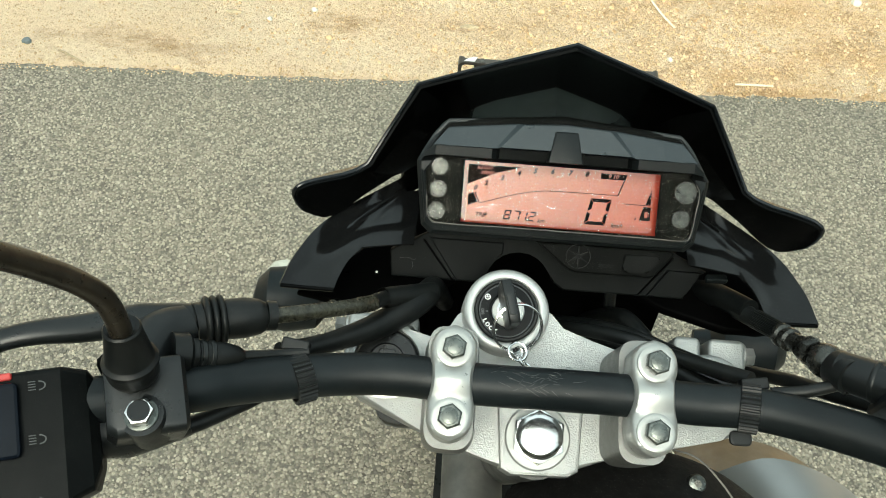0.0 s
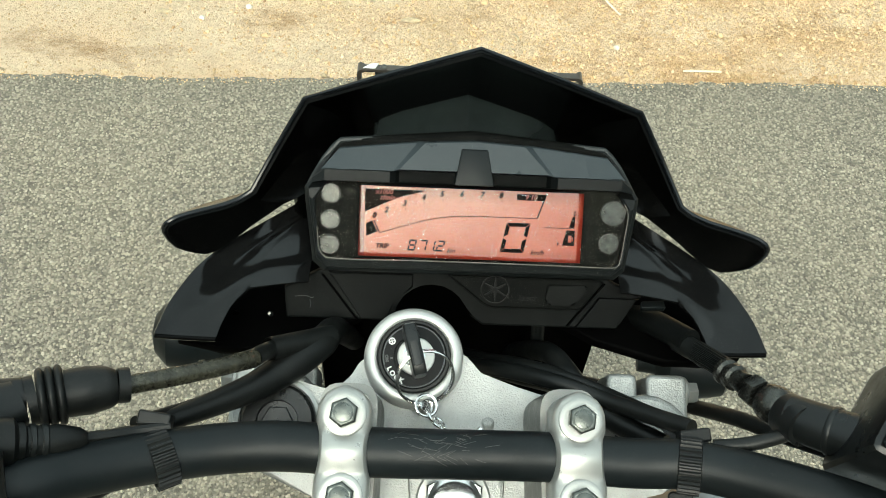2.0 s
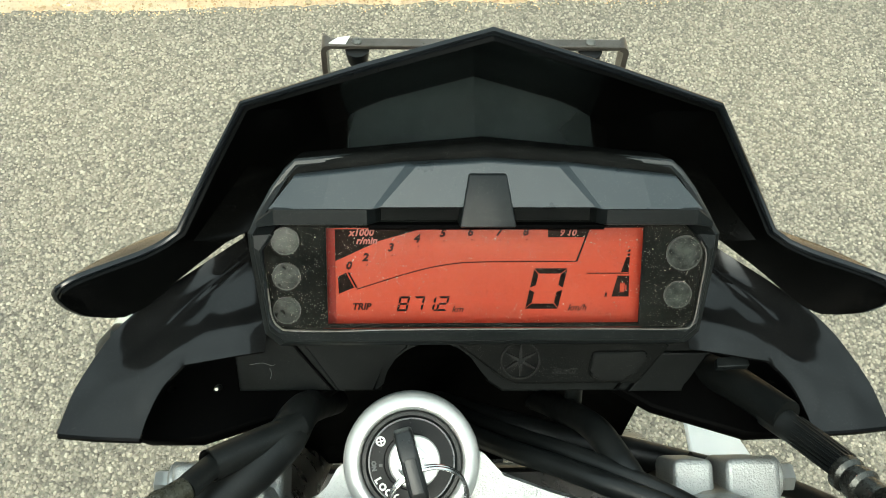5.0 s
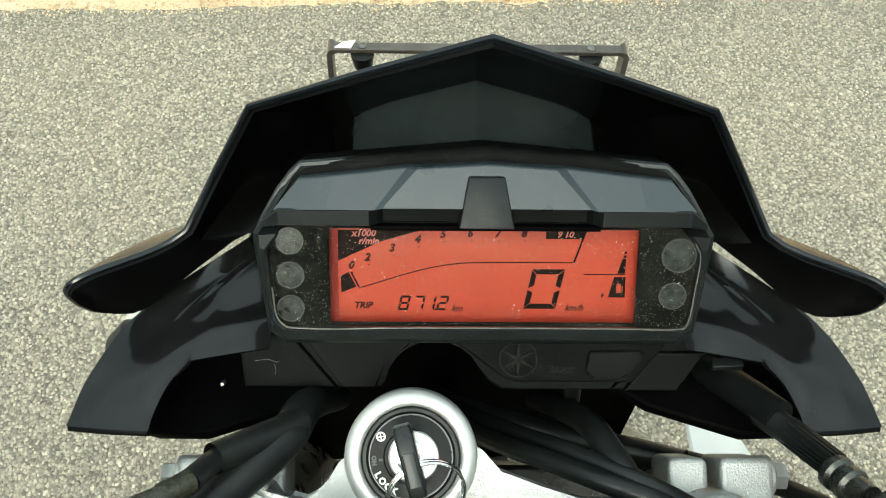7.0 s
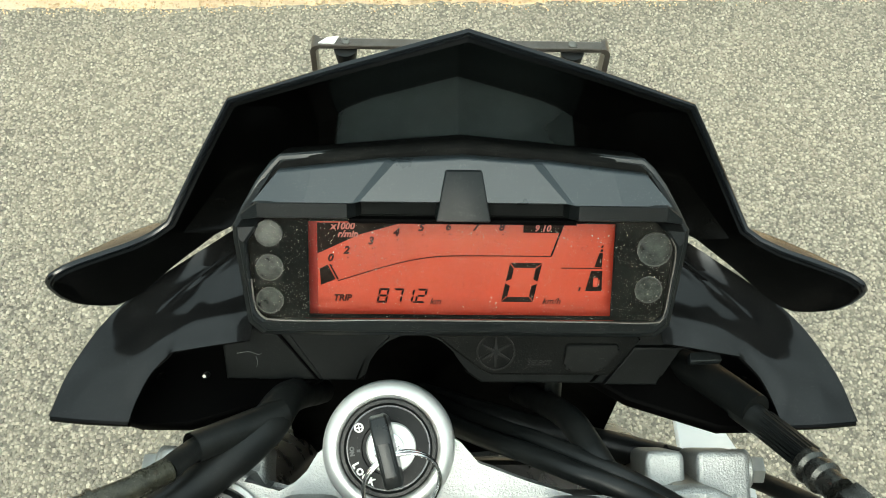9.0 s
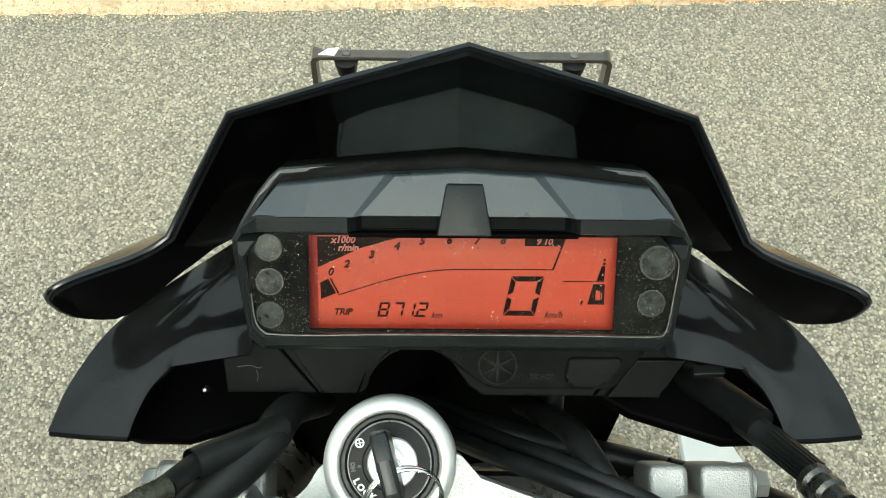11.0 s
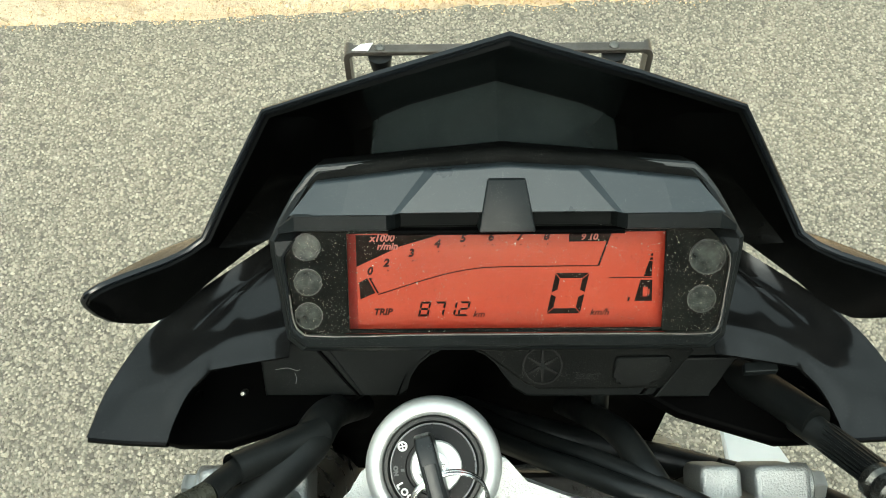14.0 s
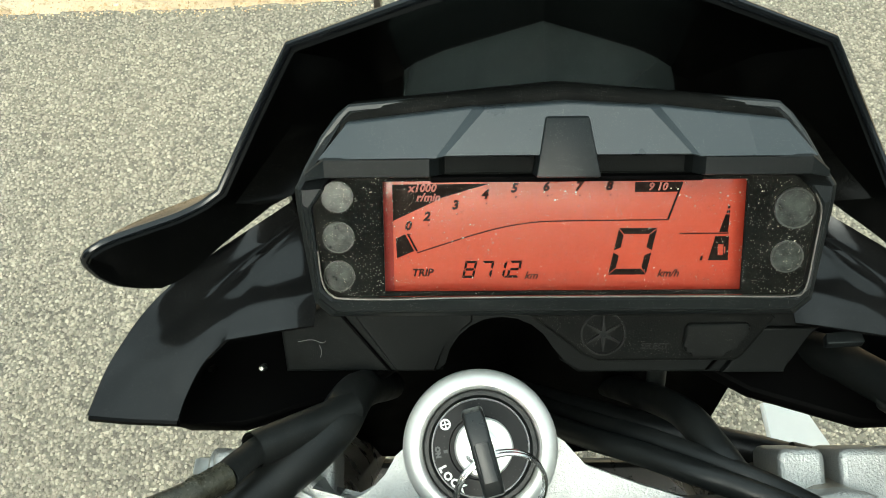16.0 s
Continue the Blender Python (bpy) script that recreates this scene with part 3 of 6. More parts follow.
    part("visor_panel", bm, surface("smoked_panel", (0.018, 0.024, 0.0245), 0.13, vary=0.2, dust=0.015, specks=0.1, speck_scale=1300), visor, "smoked glossy inner panel")


def build_cluster():
    def inset(poly, d):
        return [(x * (1 - d / 0.0897), 0.011 + (y - 0.011) * (1 - d / 0.0385)) for x, y in poly]
    outline = mirror([(0.0, 0.0494), (0.0716, 0.0430), (0.0758, 0.0398), (0.0895, 0.0168), (0.0893, 0.0118), (0.0845, -0.0228), (0.079, -0.0278)])
    bm = prism(inset(outline, -0.0006), -0.036, -0.010, CL, 0.003, 3)
    cl = part("dash_unit", bm, BEZEL, bike, "dusty black digital instrument unit")
    pane = mirror([(0.0, 0.0205), (0.0745, 0.0205), (0.0772, 0.0190), (0.0795, 0.0165), (0.0838, 0.0105), (0.0812, -0.0172), (0.0775, -0.0208)])
    # frame: chamfered band all round, sunk behind the hood along the top, raised round the pane
    def at(poly, w, sunk=None):
        return [CL @ Vector((x, y, (w if sunk is None or oy < 0.03 else sunk) - lean(oy))) for (x, y), (ox, oy) in zip(poly, outline)]

    def lean(v):
        return 0.0 if v < 0.02 else 0.010 if v < 0.048 else 0.016
    rings = [at(outline, -0.014), at(outline, -0.0020), at(inset(outline, 0.0003), -0.0014), at(inset(outline, 0.0018), 0.0001), at(inset(outline, 0.0021), 0.0002),
             at(inset(outline, 0.0024), 0.0006, -0.001), at(inset(outline, 0.0027), 0.0012, -0.0065), at([(x * 1.012, y * 1.03) for x, y in pane], 0.0018, -0.0065),
             at([(x * 1.002, y * 1.004) for x, y in pane], 0.0012, -0.0065), at(pane, -0.0012, -0.0065)]
    part("bezel", loft(rings, True, False), surface("satin_bezel", (0.0062, 0.0074, 0.0076), 0.38, grain=0.2, gscale=1800, specks=0.4, spec=0.17, speck_scale=1500), cl, "black bezel with a chamfered edge", angle=25)
    # mask with a window: the display lies well below it
    side = [(0.0603, 0.0204), (0.0744, 0.0204), (0.0770, 0.0190), (0.0793, 0.0165), (0.0836, 0.0105), (0.0810, -0.0172), (0.0773, -0.0207), (0.0603, -0.0207)]
    bm = prism(side[::-1], -0.0030, -0.0016, CL)
    prism([(-x, y) for x, y in side], -0.0030, -0.0016, CL, bm=bm)
    prism([(-0.0603, 0.0204), (-0.0603, 0.0187), (0.0603, 0.0187), (0.0603, 0.0204)], -0.0030, -0.0016, CL, bm=bm)
    prism([(-0.0603, -0.0193), (-0.0603, -0.0207), (0.0603, -0.0207), (0.0603, -0.0193)], -0.0030, -0.0016, CL, bm=bm)
    prism([(-0.0600, 0.0212), (-0.0600, 0.0188), (0.0600, 0.0188), (0.0600, 0.0212)], -0.0090, -0.0030, CL, bm=bm)
    part("face_plate", bm, DIALBLACK, cl, "black dial mask with dust")
    glass = part("pane", prism(rounded([(x * 0.996, y * 0.99) for x, y in pane], 0.002), 0.0002, 0.0012, CL), PANE, cl, "clear dusty cover pane", smooth=False)
    glass.visible_shadow = False
    # worn clear edge of the pane
    EDGEC = surface("scuffed_edge", (0.035, 0.03, 0.023), 0.4, vary=0.6, vscale=70, dust=0.2)
    line = [(-0.0822, -0.004), (-0.0810, -0.0150), (-0.0780, -0.0195), (-0.0735, -0.0206), (-0.056, -0.0209), (-0.03, -0.0204), (0.03, -0.0204), (0.058, -0.0206), (0.0765, -0.0206), (0.0808, -0.0178), (0.0828, -0.003), (0.0838, 0.0085), (0.0815, 0.0140)]
    part("pane_edge", sweep([CL @ Vector((x, y, 0.0015)) for x, y in line], 0.00034, 6, 4), EDGEC, cl, "scuffed pale pane edge")

    # hood above the dial: facets from a slanted lip up to the top edge; each row x, v, w of lip and top
    lips = [(0.0, 0.0282, 0.0066), (0.0394, 0.0281, 0.0066), (0.0424, 0.0272, 0.0055), (0.0608, 0.0272, 0.0053), (0.0806, 0.0268, 0.0030)]
    tops = [(0.0, 0.0440), (0.0262, 0.0424), (0.0303, 0.0424), (0.0580, 0.0392), (0.0716, 0.0376)]

    def level(a, b, c, x, v):
        """The height at (x, v) of the plane through three points."""
        k = (b - a).cross(c - a)
        return a.z - (k.x * (x - a.x) + k.y * (v - a.y)) / k.z
    half, w = [], 0.0012
    for k, (lip, (x, v)) in enumerate(zip(lips, tops)):
        if k:
            w = level(Vector(lips[k - 1]), Vector(lip), Vector((*tops[k - 1], w)), x, v)
        half.append((*lip, x, v, w))
    rows = []
    for xl, vl, wl_, xt, vt, wt in [(-r[0], r[1], r[2], -r[3], r[4], r[5]) for r in reversed(half[1:])] + half:
        rows.append([CL @ Vector(p) for p in ((xl, vl, -0.008), (xl, vl - 0.0004, wl_ - 0.0008), (xl, vl, wl_), (xt + (xl - xt) * 0.03, vt - 0.0004, wt), (xt, vt, wt - 0.0003), (xt, vt + 0.0005, wt - 0.0012), (xt, vt + 0.0006, -0.008))])
    part("hood", loft(rows, True, True), HOOD, cl, "faceted plastic hood, its grey lightened for reflected sky", smooth=False)
    rows = []
    for s in (-1, 1):
        for x, side in ((0.0855, 2), (0.0787, 1), (0.0445, 1), (0.0415, 0.4), (0.0396, 0), (0.005, 0))[::(1 if s < 0 else -1)]:
            if side == 2:
                rows.append([CL @ Vector((s * x, v, w)) for v, w in ((0.0215, -0.009), (0.0222, 0.0008), (0.0216, 0.0012), (0.0196, 0.0012), (0.0194, 0.0004), (0.0200, -0.009))])
                continue
            rows.append([CL @ Vector(p) for p in ((s * x, 0.0272, -0.009), (s * x, 0.0274, 0.0036), (s * x, 0.0272 - 0.0006 * side, -0.0030 + 0.0074 * side),
                                                  (s * x, 0.0210, -0.0040 + 0.0078 * side), (s * x, 0.0207, -0.0044 + 0.0074 * side), (s * x, 0.0209, -0.009))])
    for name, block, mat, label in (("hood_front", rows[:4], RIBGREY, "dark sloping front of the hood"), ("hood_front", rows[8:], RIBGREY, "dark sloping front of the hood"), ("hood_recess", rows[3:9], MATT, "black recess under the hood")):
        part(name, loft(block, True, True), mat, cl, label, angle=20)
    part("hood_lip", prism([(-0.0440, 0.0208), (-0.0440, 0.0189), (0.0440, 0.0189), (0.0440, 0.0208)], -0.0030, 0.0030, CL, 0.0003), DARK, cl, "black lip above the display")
    bl = [Vector(p) for p in ((-0.0110, 0.0207, -0.0020), (0.0108, 0.0207, -0.0020), (0.0072, 0.0402, -0.0012), (-0.0074, 0.0402, -0.0012))]
    tl = [Vector(p) for p in ((-0.0105, 0.0211, 0.0098), (0.0103, 0.0211, 0.0098), (0.0067, 0.0399, 0.0042), (-0.0069, 0.0399, 0.0042))]
    bm = loft([[CL @ p for p in bl], [CL @ p for p in tl]])
    bmesh.ops.bevel(bm, geom=bm.edges[:], offset=0.0008, segments=2, profile=0.5, affect="EDGES")
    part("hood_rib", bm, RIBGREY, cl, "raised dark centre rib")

    ridge = [(-0.0888, 0.0168, -0.0035), (-0.0858, 0.0225, -0.0070), (-0.0800, 0.0325, -0.0098), (-0.0752, 0.0384, -0.0105), (-0.0718, 0.0418, -0.0112), (0.0, 0.0476, -0.0165), (0.0718, 0.0418, -0.0112), (0.0752, 0.0384, -0.0105), (0.0800, 0.0325, -0.0098), (0.0858, 0.0225, -0.0070), (0.0888, 0.0168, -0.0035)]
    part("housing_ridge", sweep([CL @ Vector(p) for p in ridge], [0.0006, 0.0012, 0.0015, 0.0017, 0.0018, 0.0019, 0.0018, 0.0017, 0.0015, 0.0012, 0.0006], 8, 1), surface("grey_ridge_plastic", (0.014, 0.017, 0.018), 0.42, grain=0.2, gscale=2500, specks=0.3, spec=0.3, speck_scale=1400), cl, "grey ridge round the top of the housing")

    # warning lamps
    for x, v, r in ((-0.0755, 0.0138, 0.0049), (-0.0755, 0.0, 0.0049), (-0.0757, -0.0134, 0.0049), (0.0762, 0.0088, 0.0063), (0.0748, -0.0077, 0.0050)):
        m = CL @ Matrix.Translation((x, v, -0.0016))
        lamp = part("warning_lamp", lathe([(r, 0), (r, 0.0006), (r * 0.97, 0.0006)], m, 32), LENS, cl, "unlit round grey warning lamp")
        part("lamp_rim", lathe([(r, 0), (r * 1.1, 0), (r * 1.1, 0.0007), (r, 0.0007)], m, 24, caps=False), surface("grey_rim", (0.022, 0.023, 0.022), 0.5, spec=0.2), lamp)
    return cl


# the display lies 8.5 mm below the mask
LC = CL @ Matrix.Translation((0.0004, -0.0020, -0.0085)) @ Matrix.Diagonal((1.02, 1.02, 1.0, 1.0))


def seven(bm, ch, x, v, w, h, t, shear):
    """One seven-segment digit as flat bars."""
    on = {"0": "abcdef", "1": "bc", "2": "abged", "3": "abgcd", "4": "fgbc", "5": "afgcd", "6": "afgedc", "7": "abc", "8": "abcdefg", "9": "abcdfg"}[ch]
    g = t * 0.18
    seg = {"a": [(0, h), (w, h), (w - t, h - t), (t, h - t)], "d": [(t, t), (w - t, t), (w, 0), (0, 0)],
           "g": [(t, h / 2 + t / 2), (w - t, h / 2 + t / 2), (w - t * 0.6, h / 2), (w - t, h / 2 - t / 2), (t, h / 2 - t / 2), (t * 0.6, h / 2)],
           "f": [(0, h - g), (t, h - t - g), (t, h / 2 + t / 2 + g), (0, h / 2 + g)], "b": [(w, h - g), (w, h / 2 + g), (w - t, h / 2 + t / 2 + g), (w - t, h - t - g)],
           "e": [(0, h / 2 - g), (t, h / 2 - t / 2 - g), (t, t + g), (0, g)], "c": [(w, h / 2 - g), (w, g), (w - t, t + g), (w - t, h / 2 - t / 2 - g)]}
    for s in on:
        prism([(x + a + shear * b, v + b) for a, b in seg[s]], -0.00102, -0.00090, LC, bm=bm)


def build_lcd(cl):
    lcd = part("display", prism(rounded([(-0.0620, -0.0212), (0.0620, -0.0212), (0.0620, 0.0212), (-0.0620, 0.0212)], 0.0008), -0.0020, -0.00108, LC), LCD, cl, "red backlit liquid crystal display")
    lay = (-0.00102, -0.00092)

    def flat(name, poly, mat=INK, label="", z=lay):
        return part(name, prism(poly, z[0], z[1], LC), mat, lcd, label)

    def word(name, txt, size, x, v, mat=INK, shear=0.25, bold=0.0, z=-0.00092, label=""):
        m = LC @ Matrix.Translation((x, v, z))
        return part(name, lettering(txt, size, m, shear, bold), mat, lcd, label, smooth=False)

    flat("display_border", [(-0.0620, -0.0212), (-0.0569, -0.0212), (-0.0569, 0.0212), (-0.0620, 0.0212)], LCDEDGE, "darker red border strip")
    flat("scale_block", [(-0.0569, 0.0058), (-0.040, 0.0137), (-0.0245, 0.0182), (-0.0569, 0.0182)], label="dark corner block of the rev scale")
    flat("scale_block", [(0.0240, 0.0150), (0.0388, 0.0150), (0.0398, 0.0184), (0.0240, 0.0184)], label="dark end block of the rev scale")
    line = catmull([(-0.049, -0.0053, 0), (-0.0394, -0.0022, 0), (-0.0305, 0.0006, 0), (-0.0216, 0.0030, 0), (-0.0127, 0.0046, 0), (-0.0038, 0.0053, 0), (0.0185, 0.0055, 0), (0.0353, 0.0055, 0)], 4)
    up = [(p.x, p.y + 0.0002) for p in line]
    flat("scale_line", up + [(x, y - 0.0004) for x, y in reversed(up)], label="thin curved rev scale line")
    flat("scale_line", [(0.0350, 0.0055), (0.0358, 0.0055), (0.0400, 0.0182), (0.0393, 0.0182)])
    flat("rev_bar", [(-0.0561, -0.0004), (-0.0529, 0.0013), (-0.0499, -0.0046), (-0.0558, -0.0071)], label="first dark rev bar")
    flat("rev_bar", [(-0.0524, 0.0014), (-0.0517, 0.0014), (-0.0486, -0.0046), (-0.0493, -0.0048)])
    for txt, x, v in (("0", -0.0520, 0.0040), ("2", -0.0456, 0.0072), ("3", -0.0360, 0.0110), ("4", -0.0261, 0.0145), ("5", -0.0163, 0.0166), ("6", -0.0057, 0.0170), ("7", 0.0051, 0.0170), ("8", 0.0153, 0.0171)):
        word("numeral", txt, 0.0042, x, v, INKSOFT, bold=0.0002)
        flat("tick", [(x + 0.0004, v - 0.0032), (x + 0.0009, v - 0.0032), (x + 0.0010, v - 0.0027), (x + 0.0005, v - 0.0027)])
    word("numeral", "9 10", 0.0036, 0.0315, 0.0167, INKRED, bold=0.0001, z=-0.00088)
    word("unit", "x1000", 0.0037, -0.0470, 0.0168, INKRED, bold=0.00012, z=-0.00088)
    word("unit", "r/min", 0.0037, -0.0450, 0.0137, INKRED, bold=0.00012, z=-0.00088)
    word("caption", "TRIP", 0.0036, -0.0474, -0.0123, INKSOFT, bold=0.00015)
    bm = bmesh.new()
    for ch, x in (("8", -0.0338), ("7", -0.0280), ("1", -0.0236), ("2", -0.0186)):
        seven(bm, ch, x, -0.0142, 0.0041, 0.0060, 0.00085, 0.22)
    prism([(-0.0193, -0.0142), (-0.0186, -0.0142), (-0.01845, -0.0135), (-0.01915, -0.0135)], -0.00102, -0.0009, LC, bm=bm)
    part("trip_digits", bm, INK, lcd, "slanted seven-segment digits", smooth=False)
    word("unit", "km", 0.0036, -0.0103, -0.0135, INKSOFT, 0.35, bold=0.00008)
    bm = bmesh.new()
    seven(bm, "0", 0.0160, -0.0134, 0.0128, 0.0162, 0.0021, 0.2)
    part("speed_digit", bm, INK, lcd, "large slanted seven-segment zero", smooth=False)
    word("unit", "km/h", 0.0036, 0.0362, -0.0130, INKSOFT, 0.35, bold=0.00008)
    flat("fuel_line", [(0.0395, 0.0006), (0.0560, 0.0006), (0.0560, 0.0010), (0.0395, 0.0010)])
    flat("fuel_bar", [(0.0528, 0.0012), (0.0558, 0.0012), (0.0560, 0.0072), (0.0546, 0.0072)])
    for i in range(2):
        flat("fuel_bar", [(0.0548 + i * 0.0003, 0.0076 + i * 0.0016), (0.0560, 0.0076 + i * 0.0016), (0.0561, 0.0086 + i * 0.0016), (0.0551 + i * 0.0003, 0.0086 + i * 0.0016)])
    flat("fuel_block", [(0.0496, -0.0086), (0.0563, -0.0086), (0.0562, -0.0002), (0.0516, -0.0002)], label="dark block with the fuel pump sign")
    flat("fuel_pump", [(0.0527, -0.0068), (0.0545, -0.0068), (0.0545, -0.0030), (0.0527, -0.0030)], LCD, z=(-0.00092, -0.00084))
    flat("fuel_pump", [(0.0548, -0.0062), (0.0552, -0.0062), (0.0552, -0.0038), (0.0548, -0.0038)], LCD, z=(-0.00092, -0.00084))
    flat("fuel_mark", [(0.0468, -0.0086), (0.0476, -0.0086), (0.0479, -0.0070), (0.0471, -0.0070)])


def build_lower_panels(cl):
    low = [(-0.0115, -0.0285), (0.0725, -0.0285), (0.0745, -0.0305), (0.0640, -0.0445), (0.0615, -0.0462), (0.0135, -0.0462), (0.0085, -0.0440)]
    part("lower_panel", prism(low, -0.020, -0.0055, CL, 0.0012), BEZEL, cl, "dusty black panel under the display")
    # round emblem as plain raised shapes
    m = CL @ Matrix.Translation((0.0150, -0.0358, -0.0055))
    EMB = surface("emblem_black", (0.0055, 0.0056, 0.0054), 0.5, dust=0.02, spec=0.1)
    em = part("emblem", lathe([(0.0079, 0), (0.0079, 0.0007), (0.0073, 0.0007), (0.0073, 0)], m, 32, caps=False), EMB, cl, "round raised black emblem")
    for i in range(6):
        a = radians(90 + 60 * i)
        c, s = math.cos(a), math.sin(a)
        pl = [(0.0012, -0.0007), (0.0066, -0.00022), (0.0066, 0.00022), (0.0012, 0.0007)]
        part("spoke", prism([(c * x - s * y, s * x + c * y) for x, y in pl], 0, 0.0008, m), EMB, em)
    part("hub_dot", lathe([(0.0016, 0), (0.0016, 0.0006), (0.0012, 0.0007)], m, 12), MATT, em)
    btn = rounded([(0.0432, -0.0318), (0.0648, -0.0318), (0.0655, -0.0335), (0.0585, -0.0432), (0.0445, -0.0432), (0.0425, -0.0410)], 0.0022)
    part("button", prism(btn, -0.0056, -0.0030, CL, 0.0011, 3), surface("worn_button_rubber", (0.0042, 0.0046, 0.0044), 0.5, dust=0.005, specks=0.2, grain=0.3, spec=0.05, speck_scale=1500), cl, "worn rubber select button")
    part("raised_word", lettering("SELECT", 0.0030, CL @ Matrix.Translation((0.0328, -0.0406, -0.0053)), 0.2, 0.00008), EMB, cl, "small raised word in the plastic", smooth=False)
    # the inner fairing behind: a wide plate with an arch round the ignition switch
    arch = [(-0.0415 + 0.0, -0.0625)] + arc(-0.0185, -0.0625, 0.0235, 172, 10, 10)
    back = [(-0.1050, -0.0445), (-0.1035, -0.0625)] + arch + [(0.012, -0.0635), (0.0925, -0.0635), (0.0935, -0.0585), (0.0985, -0.0500), (0.1060, -0.0440), (0.078, -0.030), (-0.078, -0.030)]
    fair = part("inner_fairing", prism(back, -0.052, -0.040, CL, 0.0012), FAIRING, bike, "matt black inner fairing plate")
    for wisp in (((-0.0985, -0.0500), (-0.0930, -0.0492), (-0.0890, -0.0505), (-0.0876, -0.0498)), ((-0.0900, -0.0515), (-0.0893, -0.0540), (-0.0898, -0.0565))):
        part("scratch", sweep([CL @ Vector((x, y, -0.0399)) for x, y in wisp], 0.00014, 4, 4), GREYP, fair, "pale scratch in the plastic")
    # raised near-black strips stand in for the shade in two grooves
    for s in (1, -1):
        pl = [(s * 0.0822, -0.0360), (s * 0.0836, -0.0366), (s * 0.0630, -0.0622), (s * 0.0614, -0.0622)]
        part("groove_shade_strip", prism(pl if s > 0 else pl[::-1], -0.0402, -0.0385, CL, 0.0006), DARK, fair)
    part("ledge", prism([(-0.0790, -0.0345), (-0.0300, -0.0345), (-0.0300, -0.0420), (-0.0415, -0.0500), (-0.0445, -0.0618), (-0.0600, -0.0618)], -0.0402, -0.0380, CL, 0.0008), FAIRING, fair, "satin black raised face")
    part("ledge", prism([(0.0800, -0.0445), (0.1035, -0.0445), (0.0960, -0.0500), (0.0920, -0.0560), (0.0915, -0.0625), (0.0672, -0.0625)], -0.0402, -0.0365, CL, 0.0008), FAIRING, fair, "satin black raised face")


build_visor()
cluster = build_cluster()
build_lcd(cluster)
build_lower_panels(cluster)


def build_cowls():
    for s in (-1, 1):
        def P(x, y, z):
            return (s * x, y, z)
        # side cowl: a narrow inner facet and a broad outer one; rows run forward from the rider's edge
        inner = [
            [P(0.0890, 0.3790, 1.0200), P(0.0885, 0.395, 1.0215), P(0.0880, 0.417, 1.0160), P(0.0875, 0.4360, 1.0115)],
            [P(0.0990, 0.3765, 1.0216), P(0.1010, 0.391, 1.0226), P(0.0985, 0.414, 1.0163), P(0.0925, 0.4350, 1.0118)],
            [P(0.1210, 0.3725, 1.0212), P(0.1170, 0.388, 1.0218), P(0.1090, 0.409, 1.0168), P(0.0980, 0.4330, 1.0122)],
        ]
        outer = [
            inner[2],
            [P(0.1290, 0.3640, 1.0180), P(0.1275, 0.380, 1.0209), P(0.1190, 0.404, 1.0166), P(0.0983, 0.4335, 1.0128)],
            [P(0.1340, 0.3530, 1.0145), P(0.1370, 0.373, 1.0192), P(0.1260, 0.400, 1.0174), P(0.0985, 0.4337, 1.0152)],
            [P(0.1362, 0.3448, 1.0120), P(0.1425, 0.3695, 1.0180), P(0.1300, 0.398, 1.0170), P(0.0987, 0.4339, 1.0155)],
            [P(0.1545, 0.3465, 1.0100), P(0.1550, 0.3685, 1.0156), P(0.1385, 0.396, 1.0166), P(0.0988, 0.4345, 1.0180)],
            [P(0.1715, 0.3490, 1.0074), P(0.1642, 0.3715, 1.0128), P(0.1462, 0.4000, 1.0172), P(0.1003, 0.4372, 1.0228)],
            [P(0.1728, 0.3498, 1.0054), P(0.1654, 0.3727, 1.0104), P(0.1470, 0.4009, 1.0150), P(0.1005, 0.4384, 1.0200)],
            [P(0.1722, 0.3515, 1.0010), P(0.1645, 0.3750, 1.0020), P(0.1458, 0.4022, 1.0040), P(0.1003, 0.4384, 1.0100)],
        ]
        bm = patch(inner, 5)
        rows = [catmull(r, 5) for r in outer]
        for part_rows, n in ((rows[:4], 4), (rows[3:6], 4), (rows[5:], 1)):
            loft([catmull([r[j] for r in part_rows], n) for j in range(len(rows[0]))], False, False, bm)
        bmesh.ops.remove_doubles(bm, verts=bm.verts, dist=1e-5)
        bmesh.ops.recalc_face_normals(bm, faces=bm.faces)
        bmesh.ops.solidify(bm, geom=bm.faces[:], thickness=0.0016)
        cowl = part("side_cowl", bm, GLOSS, bike, "glossy black side cowl beside the instrument cluster", angle=16)
        lip = [P(0.1366, 0.3452, 1.0094), P(0.1545, 0.3469, 1.0076), P(0.1714, 0.3496, 1.0042)]
        part("cowl_lip", sweep(lip, [0.0015, 0.0017, 0.0015], 8, 4), VISOR, cowl, "folded black lower lip")
        # liner under it, near-black for the shade of the cavity
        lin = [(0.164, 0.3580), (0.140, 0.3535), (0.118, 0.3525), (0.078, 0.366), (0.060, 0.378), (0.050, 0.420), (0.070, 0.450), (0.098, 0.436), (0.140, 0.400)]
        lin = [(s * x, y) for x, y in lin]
        part("cowl_liner", prism(lin if s < 0 else lin[::-1], 0.982, 0.989, ID, 0.002), DARK, cowl, "inner liner coloured as cavity shade")
        for x, y, z, r in ((0.1130, 0.3770, 0.990, 0.0015), (0.1330, 0.3765, 0.990, 0.0016)):
            m = axis_frame((s * x, y, z), (s * x, y - 0.4, z + 0.6))
